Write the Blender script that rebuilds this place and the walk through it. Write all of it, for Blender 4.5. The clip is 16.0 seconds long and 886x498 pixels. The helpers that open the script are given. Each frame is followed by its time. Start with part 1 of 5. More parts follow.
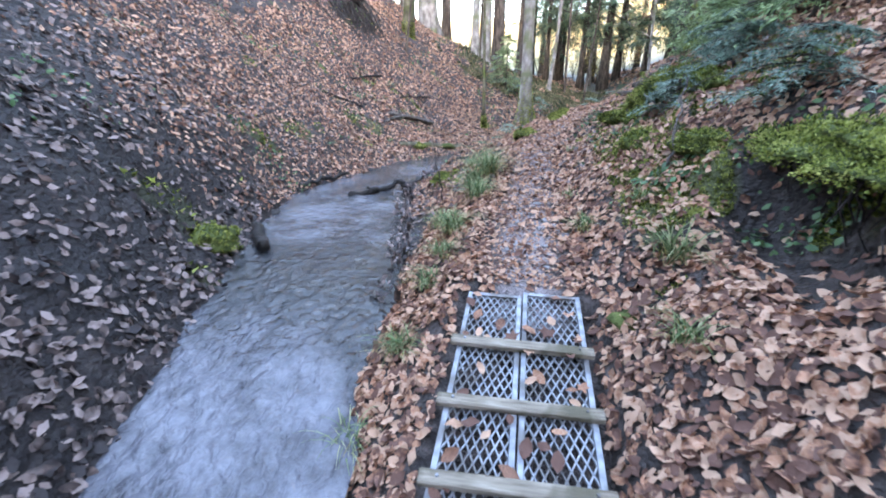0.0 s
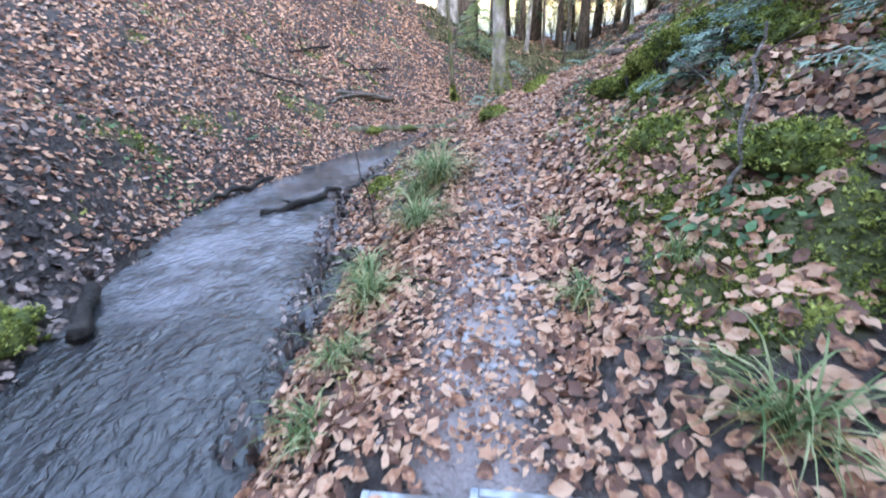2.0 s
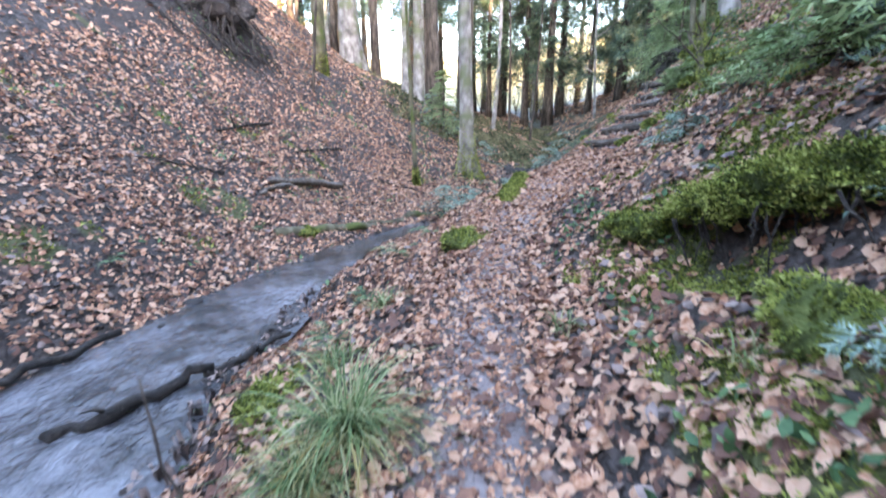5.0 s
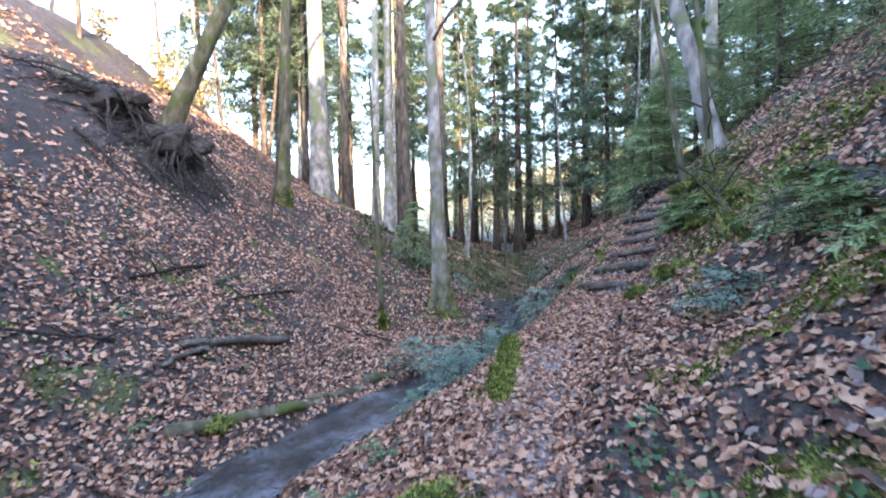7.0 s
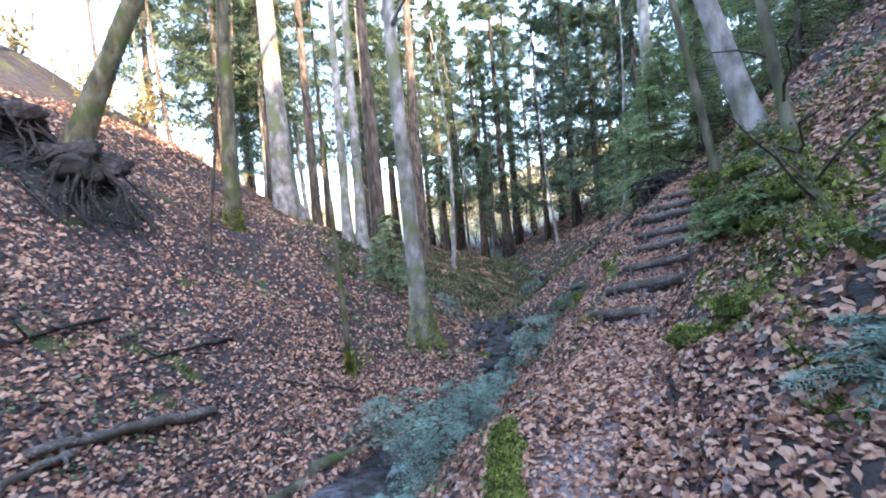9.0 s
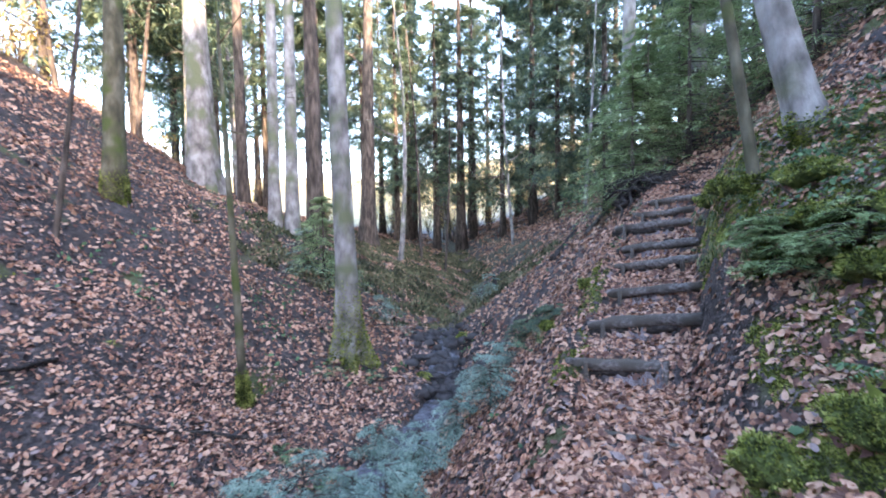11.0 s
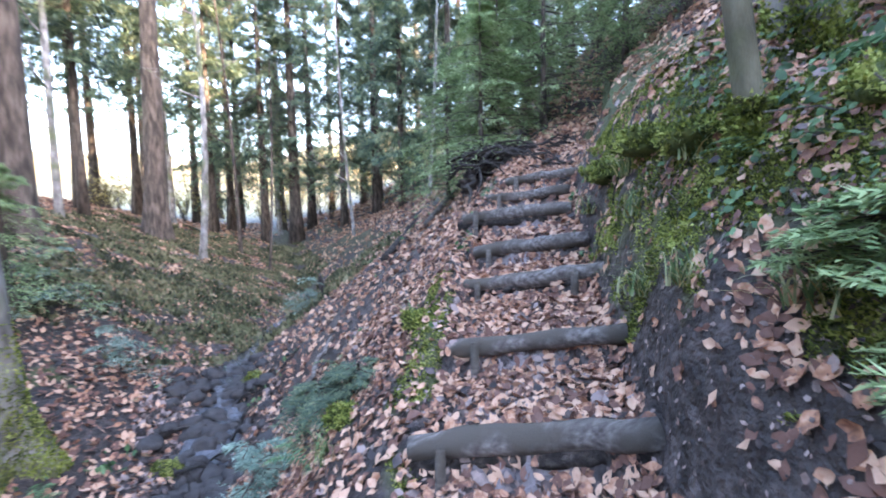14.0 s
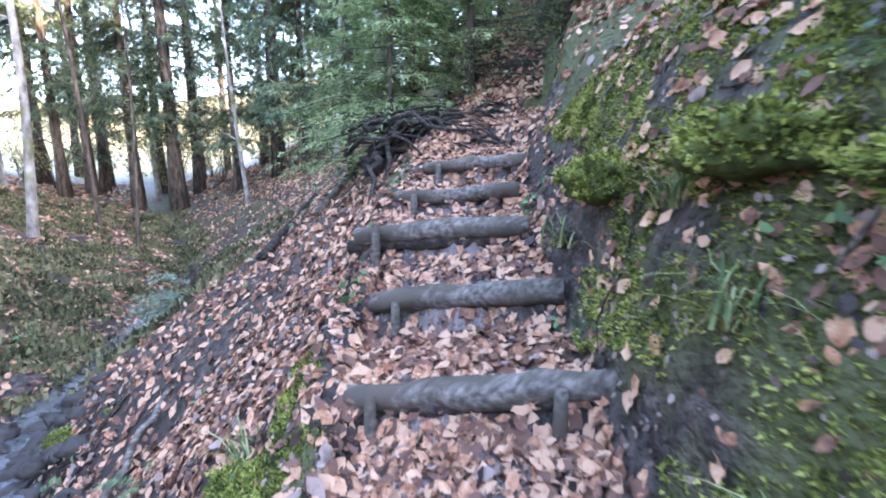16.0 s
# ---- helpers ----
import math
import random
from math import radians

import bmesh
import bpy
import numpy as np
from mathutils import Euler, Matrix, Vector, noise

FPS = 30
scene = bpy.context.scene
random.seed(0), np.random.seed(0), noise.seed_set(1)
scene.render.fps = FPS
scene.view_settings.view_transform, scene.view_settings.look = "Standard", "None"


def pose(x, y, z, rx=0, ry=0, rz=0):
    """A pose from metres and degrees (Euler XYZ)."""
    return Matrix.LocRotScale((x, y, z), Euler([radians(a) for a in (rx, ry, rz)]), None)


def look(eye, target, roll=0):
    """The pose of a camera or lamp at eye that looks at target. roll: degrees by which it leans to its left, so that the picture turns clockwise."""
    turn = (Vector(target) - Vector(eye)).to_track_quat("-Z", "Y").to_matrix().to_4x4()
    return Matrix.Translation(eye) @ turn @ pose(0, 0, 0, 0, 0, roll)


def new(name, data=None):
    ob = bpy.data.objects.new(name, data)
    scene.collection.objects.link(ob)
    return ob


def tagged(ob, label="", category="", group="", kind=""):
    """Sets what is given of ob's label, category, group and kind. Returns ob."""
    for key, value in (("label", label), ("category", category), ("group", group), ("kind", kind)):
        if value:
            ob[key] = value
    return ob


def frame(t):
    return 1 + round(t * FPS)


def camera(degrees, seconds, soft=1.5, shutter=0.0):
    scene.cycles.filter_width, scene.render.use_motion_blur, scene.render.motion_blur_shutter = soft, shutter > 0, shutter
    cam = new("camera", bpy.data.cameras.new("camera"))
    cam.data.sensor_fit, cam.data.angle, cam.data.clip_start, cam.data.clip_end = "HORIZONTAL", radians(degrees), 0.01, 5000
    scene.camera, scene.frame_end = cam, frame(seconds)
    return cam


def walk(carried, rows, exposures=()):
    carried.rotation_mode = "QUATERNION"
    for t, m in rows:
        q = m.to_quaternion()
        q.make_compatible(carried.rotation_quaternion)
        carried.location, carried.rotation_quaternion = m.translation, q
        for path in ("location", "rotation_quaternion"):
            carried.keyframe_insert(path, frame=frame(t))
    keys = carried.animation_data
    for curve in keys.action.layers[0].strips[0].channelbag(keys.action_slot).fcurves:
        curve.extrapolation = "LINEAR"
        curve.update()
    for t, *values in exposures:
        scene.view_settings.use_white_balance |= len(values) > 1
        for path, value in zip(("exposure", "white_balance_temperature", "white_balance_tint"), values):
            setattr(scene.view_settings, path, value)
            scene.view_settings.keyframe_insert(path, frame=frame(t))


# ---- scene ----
cam = camera(93.2, 16.0, soft=1.85, shutter=0.35)
METRES, EYE, TILT, LEAN, TURN = 13.0, 1.3, 0.0, 0.0, 10.5
ROWS = [
    (0.0, 0.0, 0.0, 0.0, 0.13, -21.61, -0.33),
    (0.5, 0.0106, 0.0304, -0.0048, 0.22, -22.31, 1.49),
    (1.0, 0.0281, 0.0661, -0.002, -0.76, -23.41, 4.29),
    (1.5, 0.0279, 0.0913, -0.003, -0.59, -24.49, 3.69),
    (2.0, 0.0338, 0.1169, 0.0008, -2.81, -25.56, 2.51),
    (2.5, 0.0424, 0.1403, 0.0073, -3.44, -25.56, 3.45),
    (3.0, 0.0423, 0.1629, 0.0047, -3.77, -27.06, 3.23),
    (3.5, 0.0487, 0.1854, 0.0063, -5.98, -28.65, 2.12),
    (4.0, 0.0545, 0.21, 0.0143, -6.42, -28.12, 2.59),
    (4.5, 0.0532, 0.2411, 0.0176, -6.18, -24.71, 1.87),
    (5.0, 0.0577, 0.268, 0.0212, -6.74, -17.43, 0.55),
    (7.5, 0.0856, 0.4115, 0.0547, -10.44, -0.53, 1.29),
    (8.0, 0.0889, 0.4366, 0.0625, -10.28, -0.35, 1.39),
    (8.5, 0.1068, 0.4699, 0.0607, -10.28, -0.37, 4.27),
    (11.0, 0.1724, 0.628, 0.0734, -17.93, -2.53, 0.95),
    (11.5, 0.188, 0.6583, 0.071, -20.28, -3.0, 0.34),
    (12.0, 0.2132, 0.6859, 0.0775, -23.55, -2.88, 1.03),
    (12.5, 0.2314, 0.7174, 0.075, -26.7, -2.46, 0.72),
    (13.0, 0.2543, 0.7411, 0.0735, -31.31, -2.62, 0.44),
    (13.5, 0.2862, 0.7617, 0.0775, -35.27, -3.3, 0.78),
    (14.0, 0.3038, 0.7854, 0.0738, -37.88, -4.49, 1.01),
    (14.5, 0.325, 0.8097, 0.0817, -47.43, -7.5, -0.26),
    (15.0, 0.3475, 0.8266, 0.0806, -49.53, -7.53, 0.45),
    (15.5, 0.3712, 0.8439, 0.0972, -50.11, -10.18, 1.12),
    (16.0, 0.3865, 0.8652, 0.0977, -49.18, -9.81, -0.16),
]
walk(cam, [(t, pose(0, 0, EYE, TILT, LEAN, TURN) @ pose(METRES * x, METRES * y, METRES * z, 90 + pitch, roll, yaw)) for t, x, y, z, yaw, pitch, roll in ROWS],
     [(0.0, 4.3, 7200, 17), (3.0, 4.45, 7250, 17), (5.0, 4.35, 7100, 17), (8.0, 3.68, 6450, 17), (12.5, 4.05, 6600, 22), (14.0, 4.35, 6650, 21), (15.5, 4.6, 6650, 22), (16.0, 4.6, 6650, 22)])

# ---- world, sun ----
SUN_DIR = Vector((0.36, -0.90, 0.28)).normalized()  # towards the sun
world = bpy.data.worlds.new("sky")
scene.world = world
world.use_nodes = True
wn = world.node_tree.nodes
sky = wn.new("ShaderNodeTexSky")
sky.sky_type = "NISHITA"
sky.sun_disc = False
sky.sun_elevation = math.asin(SUN_DIR.z)
sky.sun_rotation = math.atan2(SUN_DIR.x, SUN_DIR.y)
sky.air_density, sky.dust_density, sky.ozone_density = 1.0, 1.0, 1.0
wn["Background"].inputs["Strength"].default_value = 0.15
world.node_tree.links.new(sky.outputs[0], wn["Background"].inputs["Color"])
sun = new("sun", bpy.data.lights.new("sun", "SUN"))
sun.data.energy, sun.data.angle, sun.data.color = 2.0, radians(0.6), (1.0, 0.80, 0.55)
sun.matrix_world = look((0, 0, 60), Vector((0, 0, 60)) - SUN_DIR)

rng = np.random.default_rng(7)


# ---- materials ----
def material(name, colors, scale=8.0, detail=6.0, rough=0.9, bump=0.4, bump_scale=40.0, stain=None, stain_scale=1.5,
             island=0.0, metal=0.0, spec=0.3, stretch=(1, 1, 1), translucent=0.0):
    """Colours mixed by a fine noise, a second broad stain, bump, and a tint that differs island by island."""
    m = bpy.data.materials.new(name)
    m.use_nodes = True
    nt = m.node_tree
    n, l = nt.nodes, nt.links
    b = n["Principled BSDF"]
    tc = n.new("ShaderNodeTexCoord")
    mp = n.new("ShaderNodeMapping")
    mp.inputs["Scale"].default_value = stretch
    l.new(tc.outputs["Object"], mp.inputs["Vector"])
    no = n.new("ShaderNodeTexNoise")
    no.inputs["Scale"].default_value, no.inputs["Detail"].default_value = scale, detail
    l.new(mp.outputs[0], no.inputs["Vector"])
    ramp = n.new("ShaderNodeValToRGB")
    el = ramp.color_ramp.elements
    while len(el) < len(colors):
        el.new(0.5)
    for i, c in enumerate(colors):
        el[i].position = 0.32 + 0.36 * i / max(1, len(colors) - 1)
        el[i].color = (*c, 1)
    l.new(no.outputs["Fac"], ramp.inputs["Fac"])
    col = ramp.outputs["Color"]
    if island:
        geo = n.new("ShaderNodeNewGeometry")
        add = n.new("ShaderNodeMath")
        add.operation = "MULTIPLY_ADD"
        add.inputs[1].default_value, add.inputs[2].default_value = island, -island / 2
        l.new(geo.outputs["Random Per Island"], add.inputs[0])
        plus = n.new("ShaderNodeMath")
        l.new(add.outputs[0], plus.inputs[0])
        l.new(no.outputs["Fac"], plus.inputs[1])
        l.new(plus.outputs[0], ramp.inputs["Fac"])
    if stain:
        ns = n.new("ShaderNodeTexNoise")
        ns.inputs["Scale"].default_value = stain_scale
        l.new(tc.outputs["Object"], ns.inputs["Vector"])
        rs = n.new("ShaderNodeValToRGB")
        rs.color_ramp.elements[0].position, rs.color_ramp.elements[1].position = 0.5, 0.62
        l.new(ns.outputs["Fac"], rs.inputs["Fac"])
        mx = n.new("ShaderNodeMixRGB")
        l.new(rs.outputs["Color"], mx.inputs["Fac"])
        l.new(col, mx.inputs["Color1"])
        mx.inputs["Color2"].default_value = (*stain, 1)
        col = mx.outputs["Color"]
    l.new(col, b.inputs["Base Color"])
    b.inputs["Roughness"].default_value = rough
    b.inputs["Metallic"].default_value = metal
    b.inputs["Specular IOR Level"].default_value = spec
    if bump:
        nb = n.new("ShaderNodeTexNoise")
        nb.inputs["Scale"].default_value, nb.inputs["Detail"].default_value = bump_scale, 5
        l.new(mp.outputs[0], nb.inputs["Vector"])
        bp = n.new("ShaderNodeBump")
        bp.inputs["Strength"].default_value, bp.inputs["Distance"].default_value = bump, (0.05 if name == "soil" else 0.02)
        l.new(nb.outputs["Fac"], bp.inputs["Height"])
        l.new(bp.outputs["Normal"], b.inputs["Normal"])
    if translucent:
        tr = n.new("ShaderNodeBsdfTranslucent")
        l.new(col, tr.inputs["Color"])
        ms = n.new("ShaderNodeMixShader")
        ms.inputs[0].default_value = translucent
        l.new(b.outputs[0], ms.inputs[1])
        l.new(tr.outputs[0], ms.inputs[2])
        l.new(ms.outputs[0], n["Material Output"].inputs["Surface"])
    return m


SOIL = material("soil", [(0.018, 0.0145, 0.014), (0.05, 0.040, 0.038), (0.11, 0.089, 0.083)], 12, 8, 0.62, 1.0, 30,
                stain=(0.045, 0.036, 0.034), stain_scale=0.9)
LEAF = material("dead_leaf", [(0.165, 0.086, 0.066), (0.28, 0.142, 0.098), (0.42, 0.205, 0.125), (0.51, 0.27, 0.17), (0.58, 0.36, 0.25)], 34, 4, 0.75, 0.3, 60,
                island=0.85, translucent=0.15)
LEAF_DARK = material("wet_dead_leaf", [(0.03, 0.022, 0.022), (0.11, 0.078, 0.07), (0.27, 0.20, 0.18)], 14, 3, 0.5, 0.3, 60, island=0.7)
MOSS = material("moss", [(0.045, 0.06, 0.016), (0.13, 0.165, 0.035), (0.26, 0.30, 0.065), (0.41, 0.43, 0.135)], 5.0, 8, 0.95, 0.0, island=0.38, translucent=0.2)
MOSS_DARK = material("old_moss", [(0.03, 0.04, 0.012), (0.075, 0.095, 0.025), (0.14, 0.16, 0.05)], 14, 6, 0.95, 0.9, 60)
STRAW = material("withered_foliage", [(0.12, 0.09, 0.03), (0.30, 0.23, 0.08), (0.48, 0.40, 0.18)], 2, 3, 0.8, 0.0, island=0.5, translucent=0.35)
OLIVE = material("olive_undergrowth", [(0.03, 0.036, 0.018), (0.075, 0.082, 0.04), (0.14, 0.145, 0.075), (0.22, 0.19, 0.11)], 1.1, 5, 0.9, 0.0, island=0.4)
GRASS = material("grass", [(0.07, 0.12, 0.045), (0.15, 0.22, 0.085), (0.40, 0.40, 0.22)], 5, 3, 0.6, 0.0, island=0.5, translucent=0.25)
NEEDLE_TEAL = material("seedling_needles", [(0.10, 0.165, 0.13), (0.19, 0.28, 0.22), (0.32, 0.42, 0.34)], 3, 4, 0.6, 0.0, island=0.5, translucent=0.25)
GREEN = material("green_leaf", [(0.035, 0.08, 0.035), (0.07, 0.15, 0.06), (0.14, 0.24, 0.11)], 9, 3, 0.45, 0.2, 30, island=0.45, translucent=0.2)
# needle green made paler and bluer, with distance haze put into the colour
NEEDLE = material("needles", [(0.06, 0.10, 0.075), (0.125, 0.18, 0.12), (0.23, 0.28, 0.155)], 1.2, 4, 0.7, 0.0, island=0.45, translucent=0.4)
NEEDLE_YOUNG = material("young_needles", [(0.13, 0.20, 0.085), (0.25, 0.345, 0.15), (0.39, 0.48, 0.24)], 2.5, 4, 0.65, 0.0, island=0.45, translucent=0.25)
BARK_PALE = material("pale_bark", [(0.11, 0.10, 0.09), (0.25, 0.23, 0.215), (0.40, 0.38, 0.36)], 6, 9, 0.9, 0.8, 26,
                     stain=(0.15, 0.16, 0.09), stain_scale=1.3, stretch=(1, 1, 0.5))
BARK_DARK = material("dark_bark", [(0.035, 0.028, 0.024), (0.09, 0.07, 0.058), (0.17, 0.135, 0.11)], 9, 8, 0.95, 1.0, 30, stretch=(1, 1, 0.25))
BARK_MOSSY = material("mossy_bark", [(0.05, 0.045, 0.03), (0.11, 0.10, 0.065), (0.20, 0.18, 0.13)], 6, 8, 0.95, 0.9, 30,
                      stain=(0.08, 0.10, 0.03), stain_scale=2.0, stretch=(1, 1, 0.4))
WOOD_GREY = material("weathered_wood", [(0.07, 0.058, 0.052), (0.16, 0.138, 0.125), (0.29, 0.26, 0.24)], 7, 8, 0.85, 0.7, 40,
                     stain=(0.10, 0.085, 0.07), stain_scale=4, stretch=(1, 6, 6))
WOOD_PLANK = material("batten_wood", [(0.17, 0.14, 0.105), (0.30, 0.255, 0.20), (0.42, 0.365, 0.295)], 6, 8, 0.85, 0.5, 40,
                      stain=(0.15, 0.13, 0.09), stain_scale=6, stretch=(1, 9, 9))
WOOD_ROT = material("rotten_wood", [(0.014, 0.012, 0.011), (0.04, 0.033, 0.03), (0.10, 0.082, 0.072)], 8, 8, 0.9, 0.9, 30, stretch=(1, 4, 4))
WOOD_SODDEN = material("sodden_wood", [(0.006, 0.005, 0.005), (0.018, 0.015, 0.014), (0.045, 0.037, 0.034)], 10, 8, 0.45, 1.0, 30, stretch=(1, 3, 3))
STEEL = material("galvanised_steel", [(0.20, 0.215, 0.24), (0.30, 0.315, 0.34), (0.40, 0.415, 0.44)], 18, 5, 0.5, 0.1, 60, metal=0.6, spec=0.5,
                 stain=(0.17, 0.16, 0.155), stain_scale=5)
STONE = material("wet_stone", [(0.008, 0.008, 0.009), (0.022, 0.021, 0.022), (0.06, 0.056, 0.056)], 5, 8, 0.85, 0.9, 25, island=0.5, spec=0.15)
PEBBLE = material("pebble", [(0.10, 0.095, 0.10), (0.19, 0.18, 0.19), (0.30, 0.29, 0.30)], 9, 5, 0.75, 0.3, 40, island=0.7)


def water_material():
    m = bpy.data.materials.new("stream_water")
    m.use_nodes = True
    n, l = m.node_tree.nodes, m.node_tree.links
    b = n["Principled BSDF"]
    tc = n.new("ShaderNodeTexCoord")
    big = n.new("ShaderNodeTexNoise")
    big.inputs["Scale"].default_value, big.inputs["Detail"].default_value, big.inputs["Roughness"].default_value = 1.8, 12, 0.78
    l.new(tc.outputs["Object"], big.inputs["Vector"])
    broad = n.new("ShaderNodeTexNoise")
    broad.inputs["Scale"].default_value, broad.inputs["Detail"].default_value = 0.75, 3
    l.new(tc.outputs["Object"], broad.inputs["Vector"])
    both = n.new("ShaderNodeMath")
    both.operation = "MULTIPLY_ADD"
    both.inputs[1].default_value = 0.75
    l.new(broad.outputs["Fac"], both.inputs[0])
    l.new(big.outputs["Fac"], both.inputs[2])
    # pale patches in the base colour imitate sky mirrored on the water
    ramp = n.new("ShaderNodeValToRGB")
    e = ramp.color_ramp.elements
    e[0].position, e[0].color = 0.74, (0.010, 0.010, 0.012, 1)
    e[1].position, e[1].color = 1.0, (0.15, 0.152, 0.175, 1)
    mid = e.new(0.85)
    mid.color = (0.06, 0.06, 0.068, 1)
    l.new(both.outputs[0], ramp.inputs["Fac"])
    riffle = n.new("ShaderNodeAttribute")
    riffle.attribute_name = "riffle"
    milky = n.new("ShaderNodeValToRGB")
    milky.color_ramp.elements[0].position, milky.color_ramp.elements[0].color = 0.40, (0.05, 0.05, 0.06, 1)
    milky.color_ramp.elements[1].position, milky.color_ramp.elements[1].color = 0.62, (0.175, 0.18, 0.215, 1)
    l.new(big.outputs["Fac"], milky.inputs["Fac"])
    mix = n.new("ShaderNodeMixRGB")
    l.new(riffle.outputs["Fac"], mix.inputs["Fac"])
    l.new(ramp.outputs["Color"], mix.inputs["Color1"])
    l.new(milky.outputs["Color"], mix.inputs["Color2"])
    # the dark bank's reflection and the dim bed, painted over the water colour
    dark_reflection = n.new("ShaderNodeAttribute")
    dark_reflection.attribute_name = "dark_reflection"
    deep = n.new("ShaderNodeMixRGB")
    l.new(dark_reflection.outputs["Fac"], deep.inputs["Fac"])
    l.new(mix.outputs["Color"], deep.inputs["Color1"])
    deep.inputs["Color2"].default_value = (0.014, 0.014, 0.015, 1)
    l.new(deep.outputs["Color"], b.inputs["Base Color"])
    b.inputs["Roughness"].default_value = 0.08
    b.inputs["IOR"].default_value = 1.4
    b.inputs["Specular IOR Level"].default_value = 1.0
    mp = n.new("ShaderNodeMapping")
    mp.inputs["Scale"].default_value = (1.0, 0.8, 1.0)
    mp.inputs["Rotation"].default_value = (0, 0, 0.3)
    l.new(tc.outputs["Object"], mp.inputs["Vector"])
    fine = n.new("ShaderNodeTexNoise")
    fine.inputs["Scale"].default_value, fine.inputs["Detail"].default_value, fine.inputs["Distortion"].default_value = 13, 6, 0.6
    l.new(mp.outputs[0], fine.inputs["Vector"])
    bp = n.new("ShaderNodeBump")
    bp.inputs["Strength"].default_value, bp.inputs["Distance"].default_value = 0.8, 0.05
    l.new(fine.outputs["Fac"], bp.inputs["Height"])
    l.new(bp.outputs["Normal"], b.inputs["Normal"])
    return m


WATER = water_material()


def add_moss_tint(m):
    """Lets the ground take a mossy colour where its attribute says so."""
    n, l = m.node_tree.nodes, m.node_tree.links
    b = n["Principled BSDF"]
    src = b.inputs["Base Color"].links[0].from_socket
    at = n.new("ShaderNodeAttribute")
    at.attribute_name = "moss"
    no = n.new("ShaderNodeTexNoise")
    no.inputs["Scale"].default_value, no.inputs["Detail"].default_value = 25, 5
    ramp = n.new("ShaderNodeValToRGB")
    ramp.color_ramp.elements[0].color, ramp.color_ramp.elements[1].color = (0.04, 0.05, 0.015, 1), (0.13, 0.16, 0.042, 1)
    l.new(no.outputs["Fac"], ramp.inputs["Fac"])
    mx = n.new("ShaderNodeMixRGB")
    l.new(at.outputs["Fac"], mx.inputs["Fac"])
    l.new(src, mx.inputs["Color1"])
    l.new(ramp.outputs["Color"], mx.inputs["Color2"])
    tr = n.new("ShaderNodeAttribute")
    tr.attribute_name = "trodden"
    r2 = n.new("ShaderNodeValToRGB")
    r2.color_ramp.elements[0].color, r2.color_ramp.elements[1].color = (0.12, 0.10, 0.10, 1), (0.35, 0.295, 0.295, 1)
    r2.color_ramp.elements[0].position, r2.color_ramp.elements[1].position = 0.35, 0.68
    l.new(no.outputs["Fac"], r2.inputs["Fac"])
    m2 = n.new("ShaderNodeMixRGB")
    l.new(tr.outputs["Fac"], m2.inputs["Fac"])
    l.new(mx.outputs["Color"], m2.inputs["Color1"])
    l.new(r2.outputs["Color"], m2.inputs["Color2"])
    md = n.new("ShaderNodeAttribute")
    md.attribute_name = "meadow"
    m3 = n.new("ShaderNodeMixRGB")
    l.new(md.outputs["Fac"], m3.inputs["Fac"])
    l.new(m2.outputs["Color"], m3.inputs["Color1"])
    m3.inputs["Color2"].default_value = (0.42, 0.33, 0.15, 1)
    dm = n.new("ShaderNodeAttribute")
    dm.attribute_name = "damp"
    m4 = n.new("ShaderNodeMixRGB")
    l.new(dm.outputs["Fac"], m4.inputs["Fac"])
    l.new(m3.outputs["Color"], m4.inputs["Color1"])
    m4.inputs["Color2"].default_value = (0.017, 0.014, 0.015, 1)
    l.new(m4.outputs["Color"], b.inputs["Base Color"])


add_moss_tint(SOIL)


# ---- small tools ----
def wave(x, y, seed=0):
    """Smooth value noise, about -1 to 1, one cell per metre."""
    xi, yi = np.floor(x).astype(np.int64), np.floor(y).astype(np.int64)
    fx, fy = x - xi, y - yi
    fx, fy = fx * fx * (3 - 2 * fx), fy * fy * (3 - 2 * fy)

    def h(a, b):
        v = np.sin(a * 127.1 + b * 311.7 + seed * 74.7) * 43758.5453
        return 2 * (v - np.floor(v)) - 1
    return (h(xi, yi) * (1 - fx) + h(xi + 1, yi) * fx) * (1 - fy) + (h(xi, yi + 1) * (1 - fx) + h(xi + 1, yi + 1) * fx) * fy


def mesh_object(name, verts, faces, mat, parent=None, label="", smooth=True):
    me = bpy.data.meshes.new(name)
    me.from_pydata([tuple(v) for v in verts], [], [tuple(int(i) for i in f) for f in faces])
    me.materials.append(mat)
    if smooth:
        me.shade_smooth()
    ob = new(name, me)
    if parent:
        ob.parent = parent
    if label:
        ob["label"] = label
    return ob


def soup(name, verts, tris, mat, smooth=False):
    """A mesh of very many small pieces, from arrays."""
    me = bpy.data.meshes.new(name)
    me.vertices.add(len(verts))
    me.vertices.foreach_set("co", np.ascontiguousarray(verts, dtype=np.float32).ravel())
    me.loops.add(len(tris) * 3)
    me.loops.foreach_set("vertex_index", np.ascontiguousarray(tris, dtype=np.int32).ravel())
    me.polygons.add(len(tris))
    me.polygons.foreach_set("loop_start", np.arange(0, len(tris) * 3, 3, dtype=np.int32))
    me.polygons.foreach_set("loop_total", np.full(len(tris), 3, dtype=np.int32))
    me.materials.append(mat)
    me.update(calc_edges=True)
    if smooth:
        me.shade_smooth()
    return new(name, me)


def part(name, bm, mat, parent, label=""):
    me = bpy.data.meshes.new(name)
    bm.to_mesh(me)
    bm.free()
    me.materials.append(mat)
    ob = new(name, me)
    ob.parent = parent
    if label:
        ob["label"] = label
    return ob


